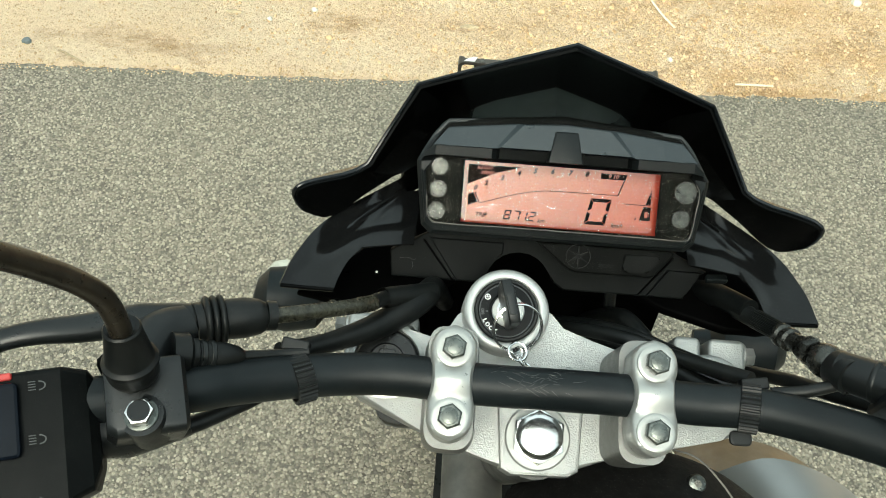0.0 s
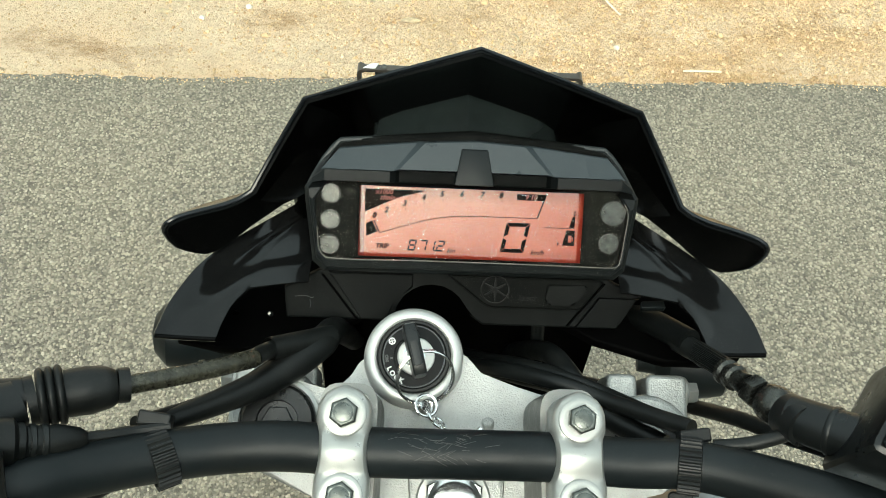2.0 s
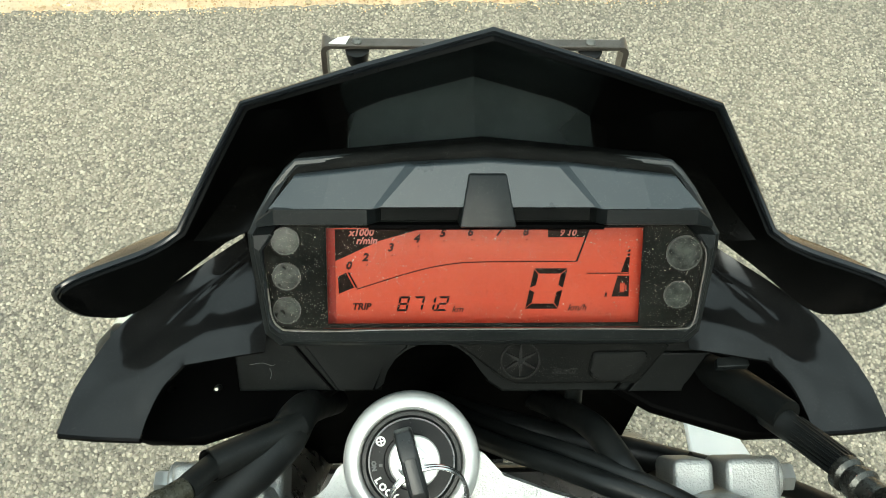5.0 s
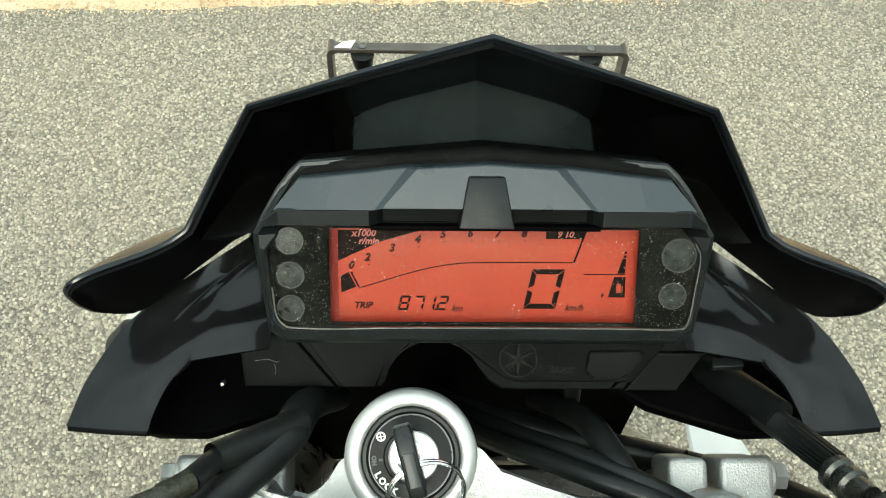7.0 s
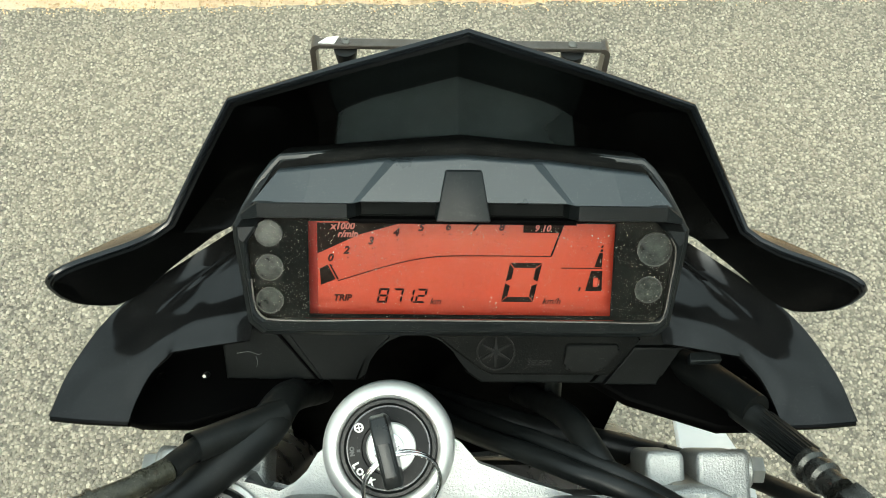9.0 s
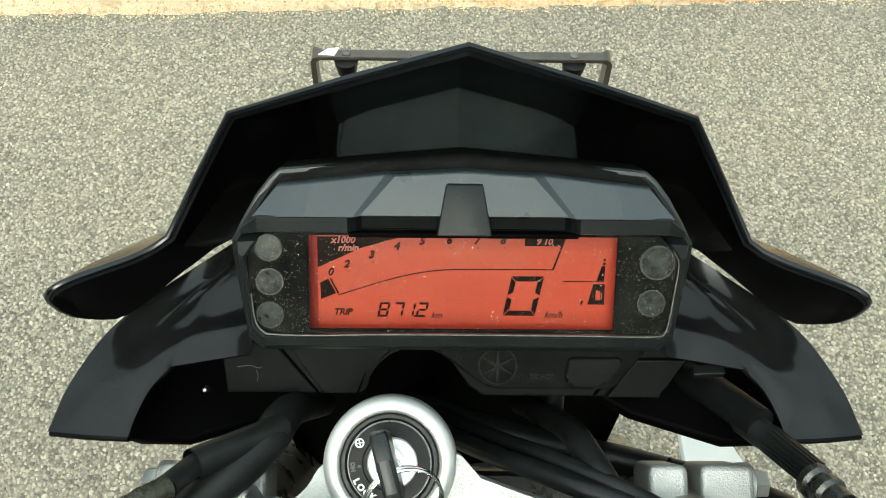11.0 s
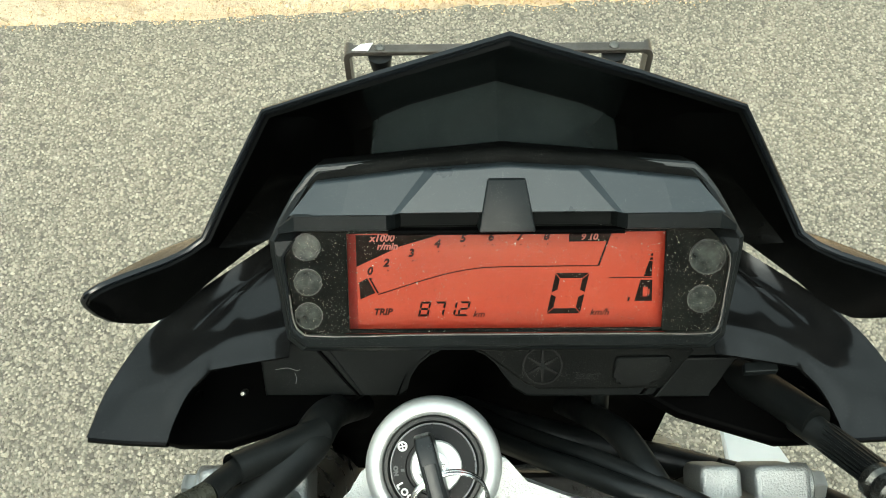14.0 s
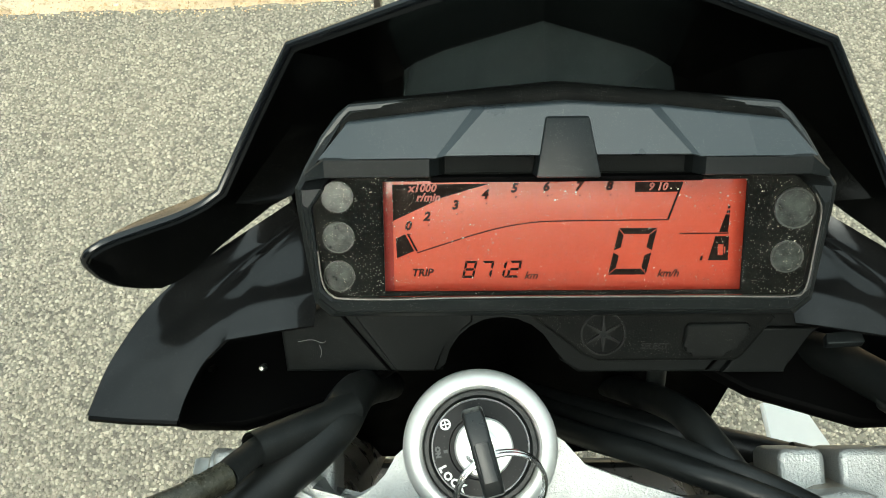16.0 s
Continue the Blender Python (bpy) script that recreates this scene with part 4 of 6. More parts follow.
            part("cowl_screw", lathe([(r, 0), (r, 0.0015), (r * 0.8, 0.0022), (r * 0.8, 0.005), (r * 0.5, 0.0055)], m, 14), ZINC if x < 0.13 else DARK, cowl, "small dull steel bolt" if x < 0.13 else "")
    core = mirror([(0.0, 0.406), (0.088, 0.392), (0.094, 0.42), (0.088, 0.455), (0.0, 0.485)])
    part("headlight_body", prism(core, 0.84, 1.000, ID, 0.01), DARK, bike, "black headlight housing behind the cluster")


build_cowls()


def build_bracket():
    """The bent flat-steel accessory bracket in front of the visor."""
    y0, y1, z = 0.5085, 0.5140, 1.0660
    br = part("accessory_bracket", prism(rounded([(-0.0660, y0), (0.0690, y0), (0.0690, y1), (-0.0660, y1)], 0.001), z, z + 0.0026, ID, 0.0008), BRACKET, bike, "bronze-black bent steel strip bracket")
    for s in (-1, 1):
        rows = []
        for a in range(0, 7):
            t = radians(15 * a)
            x, zz = (0.0650 if s < 0 else 0.0680) + 0.0045 * math.sin(t), z - 0.0019 + 0.0045 * math.cos(t)
            rows.append((x, zz, math.sin(t), math.cos(t)))
        rows += [(rows[-1][0] + 0.0002, z - 0.020, 1.0, 0.0), (rows[-1][0] - 0.0005, z - 0.060, 1.0, 0.0)]
        rings = [[(s * x, y0, zz), (s * x, y1 + 0.004 * nx, zz), (s * (x - 0.0026 * nx), y1 + 0.004 * nx, zz - 0.0026 * nz), (s * (x - 0.0026 * nx), y0, zz - 0.0026 * nz)] for x, zz, nx, nz in rows]
        part("bracket_leg", loft(rings), BRACKET, br, angle=30)
        m = Matrix.Translation((s * 0.0535 + 0.0008, y0 + 0.0010, z))
        part("rubber_pad", lathe([(0.0036, -0.0085), (0.0044, -0.0080), (0.0056, -0.0010), (0.0056, -0.0001)], m, 20), RUBBER, br, "small black rubber pad")
        bolt = part("bracket_bolt", lathe([(0.0022, 0.0024), (0.0022, 0.0032), (0.0016, 0.0036), (0.0008, 0.0036)], Matrix.Translation((s * 0.0535 + 0.0008, y0 + 0.0027, z)), 14), STEEL, br)
    part("paint_chip", prism([(-0.0655, y0 + 0.0012), (-0.0580, y0 + 0.0008), (-0.0560, y0 + 0.006), (-0.0615, y0 + 0.005)], z + 0.0026, z + 0.0030, ID), WHITE, br, "bare white chip in the paint")


build_bracket()

# ---- steering: yoke, ignition, handlebar ----
KEY_X, KEY_U, PLATE = -0.0282, 0.7175, 0.788


def build_yoke():
    out = arc(0.0985, 0.676, 0.0265, -75, 90, 10) + [(0.072, 0.6985), (0.047, 0.6985), (0.026, 0.7015), (0.0085, 0.7110)]
    out += arc(KEY_X, KEY_U, 0.0265, 0, 188, 14) + [(-0.0590, 0.7060), (-0.0650, 0.7000), (-0.0720, 0.6965), (-0.0800, 0.6985)]
    out += arc(-0.0985, 0.682, 0.0275, 60, 235, 10) + [(-0.0690, 0.6400), (-0.0350, 0.6290), (-0.0195, 0.6236), (0.0138, 0.6250), (0.0386, 0.6345)]
    bm = prism(out, PLATE - 0.024, PLATE, YK, 0.003, 3)
    yk = part("top_yoke", bm, CAST, bike, "silver cast aluminium top yoke with a sand-blasted finish")
    pad = [(-0.030, 0.664), (-0.0265, 0.6245), (-0.020, 0.621), (0.0135, 0.622), (0.0195, 0.6255), (0.0215, 0.664)]
    part("stem_pad", prism(pad, PLATE - 0.02, PLATE + 0.005, YK, 0.002), CAST, yk)
    m = YK @ Matrix.Translation((-0.0055, 0.6435, PLATE + 0.005))
    part("washer", lathe([(0.0195, 0), (0.0195, 0.0012), (0.0185, 0.002), (0.0165, 0.002)], m, 32), MACH, yk)
    nut = part("stem_nut", prism(hexagon(0.0165, 90), 0.002, 0.010, m, 0.0012), CHROME, yk, "chrome steering stem nut")
    part("cap", lathe([(0.0135, 0.010), (0.0135, 0.0125), (0.0122, 0.0140), (0.0100, 0.0148), (0.004, 0.0152), (0.0005, 0.0152)], m, 32), CHROME, nut, "polished domed cap")
    # fork caps and pinch clamps
    for s in (-1, 1):
        m = YK @ Matrix.Translation((s * 0.0985, 0.682 if s < 0 else 0.676, PLATE if s < 0 else PLATE - 0.006))
        part("fork_ring", lathe([(0.0225, 0), (0.0225, 0.0035), (0.0205, 0.0040), (0.0195, 0.0025)], m, 36), MACH, yk)
        cap = part("fork_cap", lathe([(0.0195, 0), (0.0195, 0.004), (0.018, 0.006), (0.011, 0.0065), (0.0105, 0.004), (0.0005, 0.004)], m, 32), SATIN, yk, "black fork top cap")
        part("cap_socket", prism(hexagon(0.0085), 0.0042, 0.0062, m, 0.0006), SATIN, cap)
    for s in (-1, 1):
        for a, b in ((0.0812, 0.0985), (0.1036, 0.1268)):
            pl = rounded([(s * a, 0.672), (s * b, 0.672), (s * b, 0.7155), (s * a, 0.7155)], 0.004)
            part("pinch_lug", prism(pl if s > 0 else pl[::-1], PLATE - 0.046, PLATE - 0.0165, YK, 0.0024, 3), CAST, yk, "cast pinch clamp lug")
        m = YK @ Matrix.Translation((s * 0.1268, 0.7070, PLATE - 0.027)) @ Matrix.Rotation(radians(90 * s), 4, "Y")
        boss = part("bolt_boss", lathe([(0.0090, -0.004), (0.0090, 0.0012), (0.0080, 0.0022)], m, 24), CAST, yk)
        part("pinch_bolt", prism(hexagon(0.0062), 0.002, 0.0085, m, 0.0008), MACH, boss, "zinc-plated hex pinch bolt")
    # small cast pip and raised edges
    m = YK @ Matrix.Translation((0.0125, 0.684, PLATE))
    part("cast_pip", lathe([(0.0035, 0), (0.0035, 0.001), (0.002, 0.0022), (0.0003, 0.0024)], m, 14), CAST, yk)

    # ignition switch
    m = YK @ Matrix.Translation((KEY_X, KEY_U, PLATE))
    sw = part("ignition_collar", lathe([(0.0274, -0.012), (0.0268, 0.003), (0.0264, 0.0078), (0.0254, 0.0100), (0.0236, 0.0111), (0.0212, 0.0114), (0.0201, 0.0109), (0.0196, 0.0098), (0.0196, 0.004)], m, 56), COLLAR, yk, "smooth silver collar round the ignition switch", angle=50)
    part("switch_ring", lathe([(0.0195, 0.004), (0.0195, 0.0106), (0.0188, 0.0116), (0.0176, 0.0116), (0.0169, 0.0108), (0.0167, 0.0096)], m, 56, caps=False), RUBBER, sw, "round black rim of the switch")
    part("rim_line", lathe([(0.01665, 0.0098), (0.01665, 0.0106), (0.01615, 0.0106), (0.0160, 0.0100)], m, 56, caps=False), surface("worn_rim_line", (0.06, 0.064, 0.068), 0.3), sw)
    part("ignition_face", lathe([(0.0164, 0.004), (0.0164, 0.0100), (0.0108, 0.0102), (0.0104, 0.0094), (0.0005, 0.0094)], m, 48), DARKFACE, sw, "black ignition switch face")
    part("ignition_barrel", lathe([(0.0101, 0.0090), (0.0101, 0.0100), (0.0094, 0.0106), (0.0005, 0.0106)], m @ Matrix.Translation((0.0012, 0, 0)), 32), COLLAR, sw, "silver lock barrel")
    for txt, ang, size in (("LOCK", 226, 0.0036), ("ON", 186, 0.0023)):
        a0 = radians(ang)
        for i, ch in enumerate(txt):
            a = a0 + (i - (len(txt) - 1) / 2) * size * 0.80 / 0.0140
            mm = m @ Matrix.Translation((0.0146 * math.cos(a), 0.0146 * math.sin(a), 0.0103)) @ Matrix.Rotation(a + math.pi / 2, 4, "Z")
            part("white_letter", lettering(ch, size, mm, 0, 0.00018), WHITE if txt == "LOCK" else GREYP, sw, smooth=False)
    for a, r0, r1, mat in ((186, 0.0112, 0.0126, GREYP),):
        c, d = math.cos(radians(a)), math.sin(radians(a))
        pl = [(c * r0 + d * 0.0005, d * r0 - c * 0.0005), (c * r1 + d * 0.0005, d * r1 - c * 0.0005), (c * r1 - d * 0.0005, d * r1 + c * 0.0005), (c * r0 - d * 0.0005, d * r0 + c * 0.0005)]
        part("position_mark", prism(pl, 0.0102, 0.0105, m), mat, sw)
    a = radians(147)
    mm = m @ Matrix.Translation((0.0142 * math.cos(a), 0.0142 * math.sin(a), 0.0104)) @ Matrix.Rotation(a - math.pi / 2, 4, "Z")
    part("lamp_sign", lathe([(0.0019, 0), (0.0019, 0.0002), (0.0013, 0.0002), (0.0013, 0)], mm, 16, caps=False), WHITE, sw)
    part("lamp_sign", prism([(-0.0016, -0.0002), (0.0016, -0.0002), (0.0016, 0.0002), (-0.0016, 0.0002)], 0, 0.0002, mm @ Matrix.Rotation(0.8, 4, "Z")), WHITE, sw)
    part("lamp_sign", prism([(-0.0016, -0.0002), (0.0016, -0.0002), (0.0016, 0.0002), (-0.0016, 0.0002)], 0.0001, 0.0003, mm @ Matrix.Rotation(-0.8, 4, "Z")), WHITE, sw)
    return yk


BAR_U, BAR_H, MID = 0.6655, 0.845, -0.006


def bar_point(d, s):
    """The bar's axis at d metres out from the middle along one side."""
    pts = [(0.0, 0, 0), (0.080, 0, 0), (0.105, -0.003, 0.003), (0.125, -0.0072, 0.0085), (0.145, -0.0125, 0.0168), (0.165, -0.0192, 0.0290), (0.185, -0.0272, 0.0428), (0.240, -0.0445, 0.0645), (0.300, -0.062, 0.080), (0.400, -0.10, 0.100)]
    if s > 0:
        pts = [(0.0, 0, 0), (0.085, 0, 0), (0.105, 0.0012, 0.003), (0.125, -0.0014, 0.0105), (0.145, -0.0060, 0.0210), (0.165, -0.0122, 0.0330), (0.185, -0.0195, 0.0445), (0.240, -0.0345, 0.0645), (0.300, -0.050, 0.080), (0.400, -0.085, 0.100)]
    yaw = -s * max(0.0, d - 0.05) * 0.055
    for a, b in zip(pts, pts[1:]):
        if d <= b[0]:
            f = (d - a[0]) / (b[0] - a[0])
            return YK @ Vector((MID + s * d, BAR_U + yaw + a[1] + (b[1] - a[1]) * f, BAR_H + a[2] + (b[2] - a[2]) * f))
    a = pts[-1]
    return YK @ Vector((MID + s * d, BAR_U + a[1], BAR_H + a[2]))


def build_bar():
    ds = [0.40, 0.30, 0.24, 0.185, 0.165, 0.145, 0.125, 0.105, 0.08, 0.04]
    line = [bar_point(d, -1) for d in ds] + [bar_point(0, 1)] + [bar_point(d, 1) for d in reversed(ds)]
    bar = part("handlebar", sweep(line, 0.0115, 24, 6), BARPAINT, bike, "satin black steel handlebar with scratches")
    rs = random.Random(3)
    SCRATCH = surface("scratched_paint", (0.06, 0.062, 0.058), 0.5)
    for i in range(44):
        x, a = MID + rs.gauss(-0.010, 0.010), rs.uniform(0.7, 1.9)
        ln, tw = rs.uniform(0.002, 0.007), rs.uniform(-0.5, 0.5)
        c = [YK @ Vector((x + k * ln, BAR_U + 0.0115 * math.cos(a + tw * k * 0.6), BAR_H + 0.0115 * math.sin(a + tw * k * 0.6))) for k in (0, 0.5, 1)]
        part("scratch", sweep(c, 0.00008, 4, 2), SCRATCH, bar)
    # clamps
    for cx in (-0.0592, 0.0478):
        dog = []
        for ang in range(-60, 61, 15):
            dog.append((0.0125 * math.sin(radians(ang)), BAR_U + 0.0165 + 0.0125 * math.cos(radians(ang))))
        top = [(0.0120, BAR_U + 0.010), (0.0106, BAR_U + 0.003), (0.0106, BAR_U - 0.007), (0.0120, BAR_U - 0.014)]
        low = [(0.0125 * math.sin(radians(ang)), BAR_U - 0.0195 + 0.0125 * math.cos(radians(ang))) for ang in range(120, 241, 15)]
        shape = dog + top + low + [(-x, y) for x, y in reversed(top)]
        shape = [(cx + x, y) for x, y in shape][::-1]
        # cap: arched over the bar, flat at the bolts, waisted in the middle
        rings = []
        for i in range(33):
            u = -0.0320 + 0.0610 * i / 32
            end = min(u + 0.0320, 0.0290 - u)
            w = 0.0125 if abs(u) > 0.012 else 0.0106 + 0.0019 * (abs(u) / 0.012) ** 2
            if end < 0.0125:
                w = max(0.0018, math.sqrt(max(0.0, 0.0125 ** 2 - (0.0125 - end) ** 2)))
            hh = 0.0148 + 0.0022 * math.exp(-(u / 0.0055) ** 2) - 0.0012 * math.exp(-((abs(u + 0.0015) - 0.0095) / 0.003) ** 2) - 0.003 * max(0.0, 1 - end / 0.004) ** 2
            sec = [(-w, 0.0005), (-w, hh - 0.0050), (-w * 0.96, hh - 0.0028), (-w * 0.86, hh - 0.0012), (-w * 0.62, hh - 0.0002), (0, hh), (w * 0.62, hh - 0.0002), (w * 0.86, hh - 0.0012), (w * 0.96, hh - 0.0028), (w, hh - 0.0050), (w, 0.0005)]
            rings.append([YK @ Vector((cx + x, BAR_U + u, BAR_H + h)) for x, h in sec])
        bm = loft(rings)
        clamp = part("bar_clamp", bm, MACH, bike, "silver aluminium handlebar clamp")
        br = part("clamp_saddle", prism([(cx + (x - cx) * 0.97, y) for x, y in shape], BAR_H - 0.014, BAR_H - 0.0003, YK, 0.0015), MACH, clamp)
        rl = [(cx + x, BAR_U - 0.001 + y) for x, y in rounded([(-0.0155, -0.034), (0.0155, -0.034), (0.0165, 0.034), (-0.0165, 0.034)], 0.012, 6)]
        hi = [(cx + (x - cx) * 0.86, y) for x, y in rl]
        rings = [[YK @ Vector((x, y, PLATE - 0.002)) for x, y in rl], [YK @ Vector((x, y, PLATE + 0.012)) for x, y in rl], [YK @ Vector((x, y, BAR_H - 0.013)) for x, y in hi]]
        part("riser", loft(rings), RISER, clamp, "grey cast riser under the clamp")
        for u in (BAR_U + 0.0160, BAR_U - 0.0200):
            m = YK @ Matrix.Translation((cx, u, BAR_H + 0.0150))
            part("bolt_seat", lathe([(0.0100, -0.001), (0.0100, 0.0007), (0.0092, 0.0011), (0.0080, 0.0011)], m, 28), MACH, clamp)
            b = part("clamp_bolt", prism(hexagon(0.0067, 22), 0.0011, 0.0066, m, 0.0012, 3), ZINC, clamp, "zinc hex bolt, tarnished")
            part("bolt_mark", lathe([(0.0045, 0.0064), (0.0044, 0.0071), (0.0036, 0.0074), (0.0004, 0.0075)], m, 20), ZINC, b)
    bm = prism([(-0.0560, BAR_U - 0.001), (-0.0530, BAR_U - 0.001), (-0.0530, BAR_U - 0.003), (-0.0542, BAR_U - 0.005), (-0.0552, BAR_U - 0.005)], BAR_H + 0.0150, BAR_H + 0.0153, YK)
    part("cast_mark", bm, STEEL, bar)
    # ribbed cable straps
    for d, s in ((0.1335, -1), (0.1065, 1)):
        p, q = bar_point(d - 0.005, s), bar_point(d + 0.005, s)
        f = axis_frame(p, q - YK.to_3x3() @ Vector((0, 0.0025 if s < 0 else 0.0, 0)))
        rings = []
        n = 120
        for i in range(n):
            a = 2 * math.pi * i / n
            r = 0.0133 if i % 4 < 2 else 0.0123
            rings.append([f @ Vector((rr * math.cos(a), rr * math.sin(a), h)) for rr, h in ((0.0113, 0), (r, 0.0004), (r, 0.0100), (0.0113, 0.0104))])
        rings.append(rings[0])
        strap = part("cable_strap", loft(rings, True, False), RUBBER, bike, "ribbed black rubber cable strap", angle=25)
        c = f @ Vector((0, 0, 0.005))
        hd = c + YK.to_3x3() @ Vector((-0.0045 if s < 0 else 0.0045, 0.0168 if s < 0 else 0.0135, 0.001 if s < 0 else -0.004))
        mm = YK.to_3x3().to_4x4()
        mm.translation = hd
        part("strap_head", prism(rounded([(-0.0074, -0.003), (0.0074, -0.003), (0.0074, 0.0035), (-0.0074, 0.0035)], 0.0012), -0.005, 0.003, mm @ Matrix.Rotation(radians(8 * s), 4, "Z"), 0.001), RUBBER, strap)
        if s > 0:
            tl = c + YK.to_3x3() @ Vector((-0.003, -0.0155, -0.004))
            mm.translation = tl
            part("strap_tail", prism(rounded([(-0.006, -0.004), (0.006, -0.004), (0.006, 0.004), (-0.006, 0.004)], 0.003), -0.003, 0.0, mm, 0.001), RUBBER, strap)
    return bar


yoke = build_yoke()
handlebar = build_bar()

# ---- cables, mirror, clutch perch, switch housing, brake hose ----
def ribs(a, b, r0, r1, n, segs=20):
    """A bellows between two points: rings that swell and narrow."""
    m = axis_frame(a, b)
    ln = (Vector(b) - Vector(a)).length
    prof = []
    for i in range(n * 8 + 1):
        prof.append((r0 + (r1 - r0) * abs(math.sin(i / 8 * math.pi)) ** 0.6, ln * i / (n * 8)))
    return lathe(prof, m, segs)


def build_left_controls():
    # perch that holds the mirror and the clutch lever
    axis_a, axis_b = bar_point(0.186, -1), bar_point(0.236, -1)
    f = axis_frame(axis_a, axis_b)
    ax = (axis_b - axis_a).normalized()
    bp = Vector((-0.1988, 0.2038, 1.0930))
    facing = Vector((0.10, -0.34, 0.93))
    nb = (facing - ax * facing.dot(ax)).normalized()
    fb = Matrix((ax.cross(nb) * -1, nb, ax)).transposed().to_4x4()
    fb.translation = axis_a
    lift = (fb.inverted() @ bp).y
    rows = []
    for h, g in ((-0.002, 0.9), (0.0, 1.0), (0.030, 1.0), (0.034, 0.85)):
        pl = rounded([(-0.014 * g, -0.016 * g), (0.0225 * g, -0.016 * g), (0.0225 * g, (lift - 0.001) * g), (-0.014 * g, (lift - 0.001) * g)], 0.005, 5)
        rows.append([fb @ Vector((x, y, h)) for x, y in pl])
    perch = part("clutch_perch", loft(rows), SATIN, bike, "black cast clutch perch clamped round the handlebar", angle=40)
    up = YK.to_3x3() @ Vector((0, 0, 1))
    fw = YK.to_3x3() @ Vector((0, 1, 0))
    # front block to the cable adjuster
    arm = [bar_point(0.208, -1) + fw * 0.010 + up * 0.004, Vector((-0.207, 0.254, 1.082)), Vector((-0.196, 0.265, 1.078))]
    part("perch_arm", sweep(arm, [0.016, 0.014, 0.0115], 16, 6, flat=0.85), SATIN, perch)
    # mounting bolt at the rear
    m = axis_frame(bp, bp + Vector((0.05, -0.20, 0.97)))
    part("perch_lug", lathe([(0.0100, -0.022), (0.0102, -0.004), (0.0098, 0.0), (0.007, 0.0002)], m, 24), SATIN, perch)
    lowr = [bar_point(0.182, -1) - up * 0.006 - fw * 0.012, bar_point(0.208, -1) - up * 0.010 - fw * 0.014, bar_point(0.232, -1) - up * 0.006 - fw * 0.012]
    part("clamp_half", sweep(lowr, [0.010, 0.014, 0.012], 16, 5), SATIN, perch)
    b = part("perch_bolt", lathe([(0.0076, 0), (0.0076, 0.0012), (0.0068, 0.0016)], m, 24), ZINC, perch, "chrome flanged hex bolt")
    part("bolt_head", prism(hexagon(0.0066), 0.0015, 0.0065, m, 0.0009), CHROME, b)
    part("bolt_top", lathe([(0.0050, 0.0062), (0.0050, 0.0067), (0.0044, 0.0068)], m, 20), SATIN, b, "dark worn bolt top")
    # mirror: rubber boot and bent stalk
    base, top = Vector((-0.2052, 0.2212, 1.1080)), Vector((-0.2046, 0.2249, 1.1370))
    m = axis_frame(base, top)
    mir = part("mirror_boot", lathe([(0.0105, -0.008), (0.0114, -0.006), (0.0118, -0.004), (0.0120, 0.0), (0.0126, 0.0012), (0.0126, 0.0032), (0.0112, 0.0046), (0.0108, 0.0052), (0.0086, 0.020), (0.0084, 0.0235), (0.0076, 0.0245), (0.0056, 0.0236)], m, 28), RUBBER, bike, "black rubber mirror boot")
    stalk = [(-0.2045, 0.2213, 1.122), (-0.2045, 0.2225, 1.134), (-0.2045, 0.2225, 1.146), (-0.206, 0.2215, 1.158), (-0.2105, 0.2175, 1.172), (-0.2165, 0.2095, 1.190), (-0.222, 0.2, 1.208), (-0.235, 0.180, 1.245)]
    part("mirror_stalk", sweep(stalk, 0.0051, 16, 6), STALK, mir, "worn brown-black steel mirror stalk")
    # clutch lever
    lever = [(-0.330, 0.200, 1.083), (-0.2874, 0.2252, 1.0936), (-0.2743, 0.2350, 1.0963), (-0.2581, 0.2417, 1.0960), (-0.2401, 0.2490, 1.0914), (-0.2171, 0.2604, 1.0856), (-0.1935, 0.2690, 1.0785)]
    part("clutch_lever", sweep(lever, [0.0062, 0.0062, 0.0060, 0.0066, 0.0078, 0.0088, 0.0080], 16, 6, flat=0.8), SATIN, bike, "black clutch lever")
    # adjuster boot and cable
    a, b1, c, d = Vector((-0.193, 0.2665, 1.0765)), Vector((-0.1795, 0.2725, 1.0735)), Vector((-0.160, 0.2800, 1.0690)), Vector((-0.1555, 0.2815, 1.0675))
    boot = part("cable_boot", ribs(Vector((-0.1895, 0.2683, 1.0758)), b1, 0.0112, 0.0134, 3, 28), RUBBER, bike, "black rubber bellows boot on the clutch cable")
    part("boot_collar", sweep([a, Vector((-0.1895, 0.2683, 1.0758))], 0.0108, 20, 1), RUBBER, boot)
    part("boot_body", sweep([b1, b1.lerp(c, 0.45), c.lerp(b1, 0.18), c], [0.0104, 0.0107, 0.0094, 0.0073], 20, 5), RUBBER, boot)
    part("boot_lip", sweep([c, d], 0.0079, 20, 1), RUBBER, boot)
    cable = [d, (-0.136, 0.2910, 1.0610), (-0.1175, 0.3035, 1.0508), (-0.1078, 0.3138, 1.0415)]
    cab = part("clutch_cable", sweep(cable, [0.0045, 0.0045, 0.0044, 0.0048], 14, 6), CABLE, bike, "scuffed greenish clutch cable sleeve")
    for p, q in (((-0.1285, 0.2968, 1.0568), (-0.127, 0.2976, 1.056)), ((-0.1145, 0.3066, 1.0482), (-0.1132, 0.3080, 1.0468))):
        part("sleeve_band", sweep([p, q], 0.0048, 14, 1), CABLE, cab)
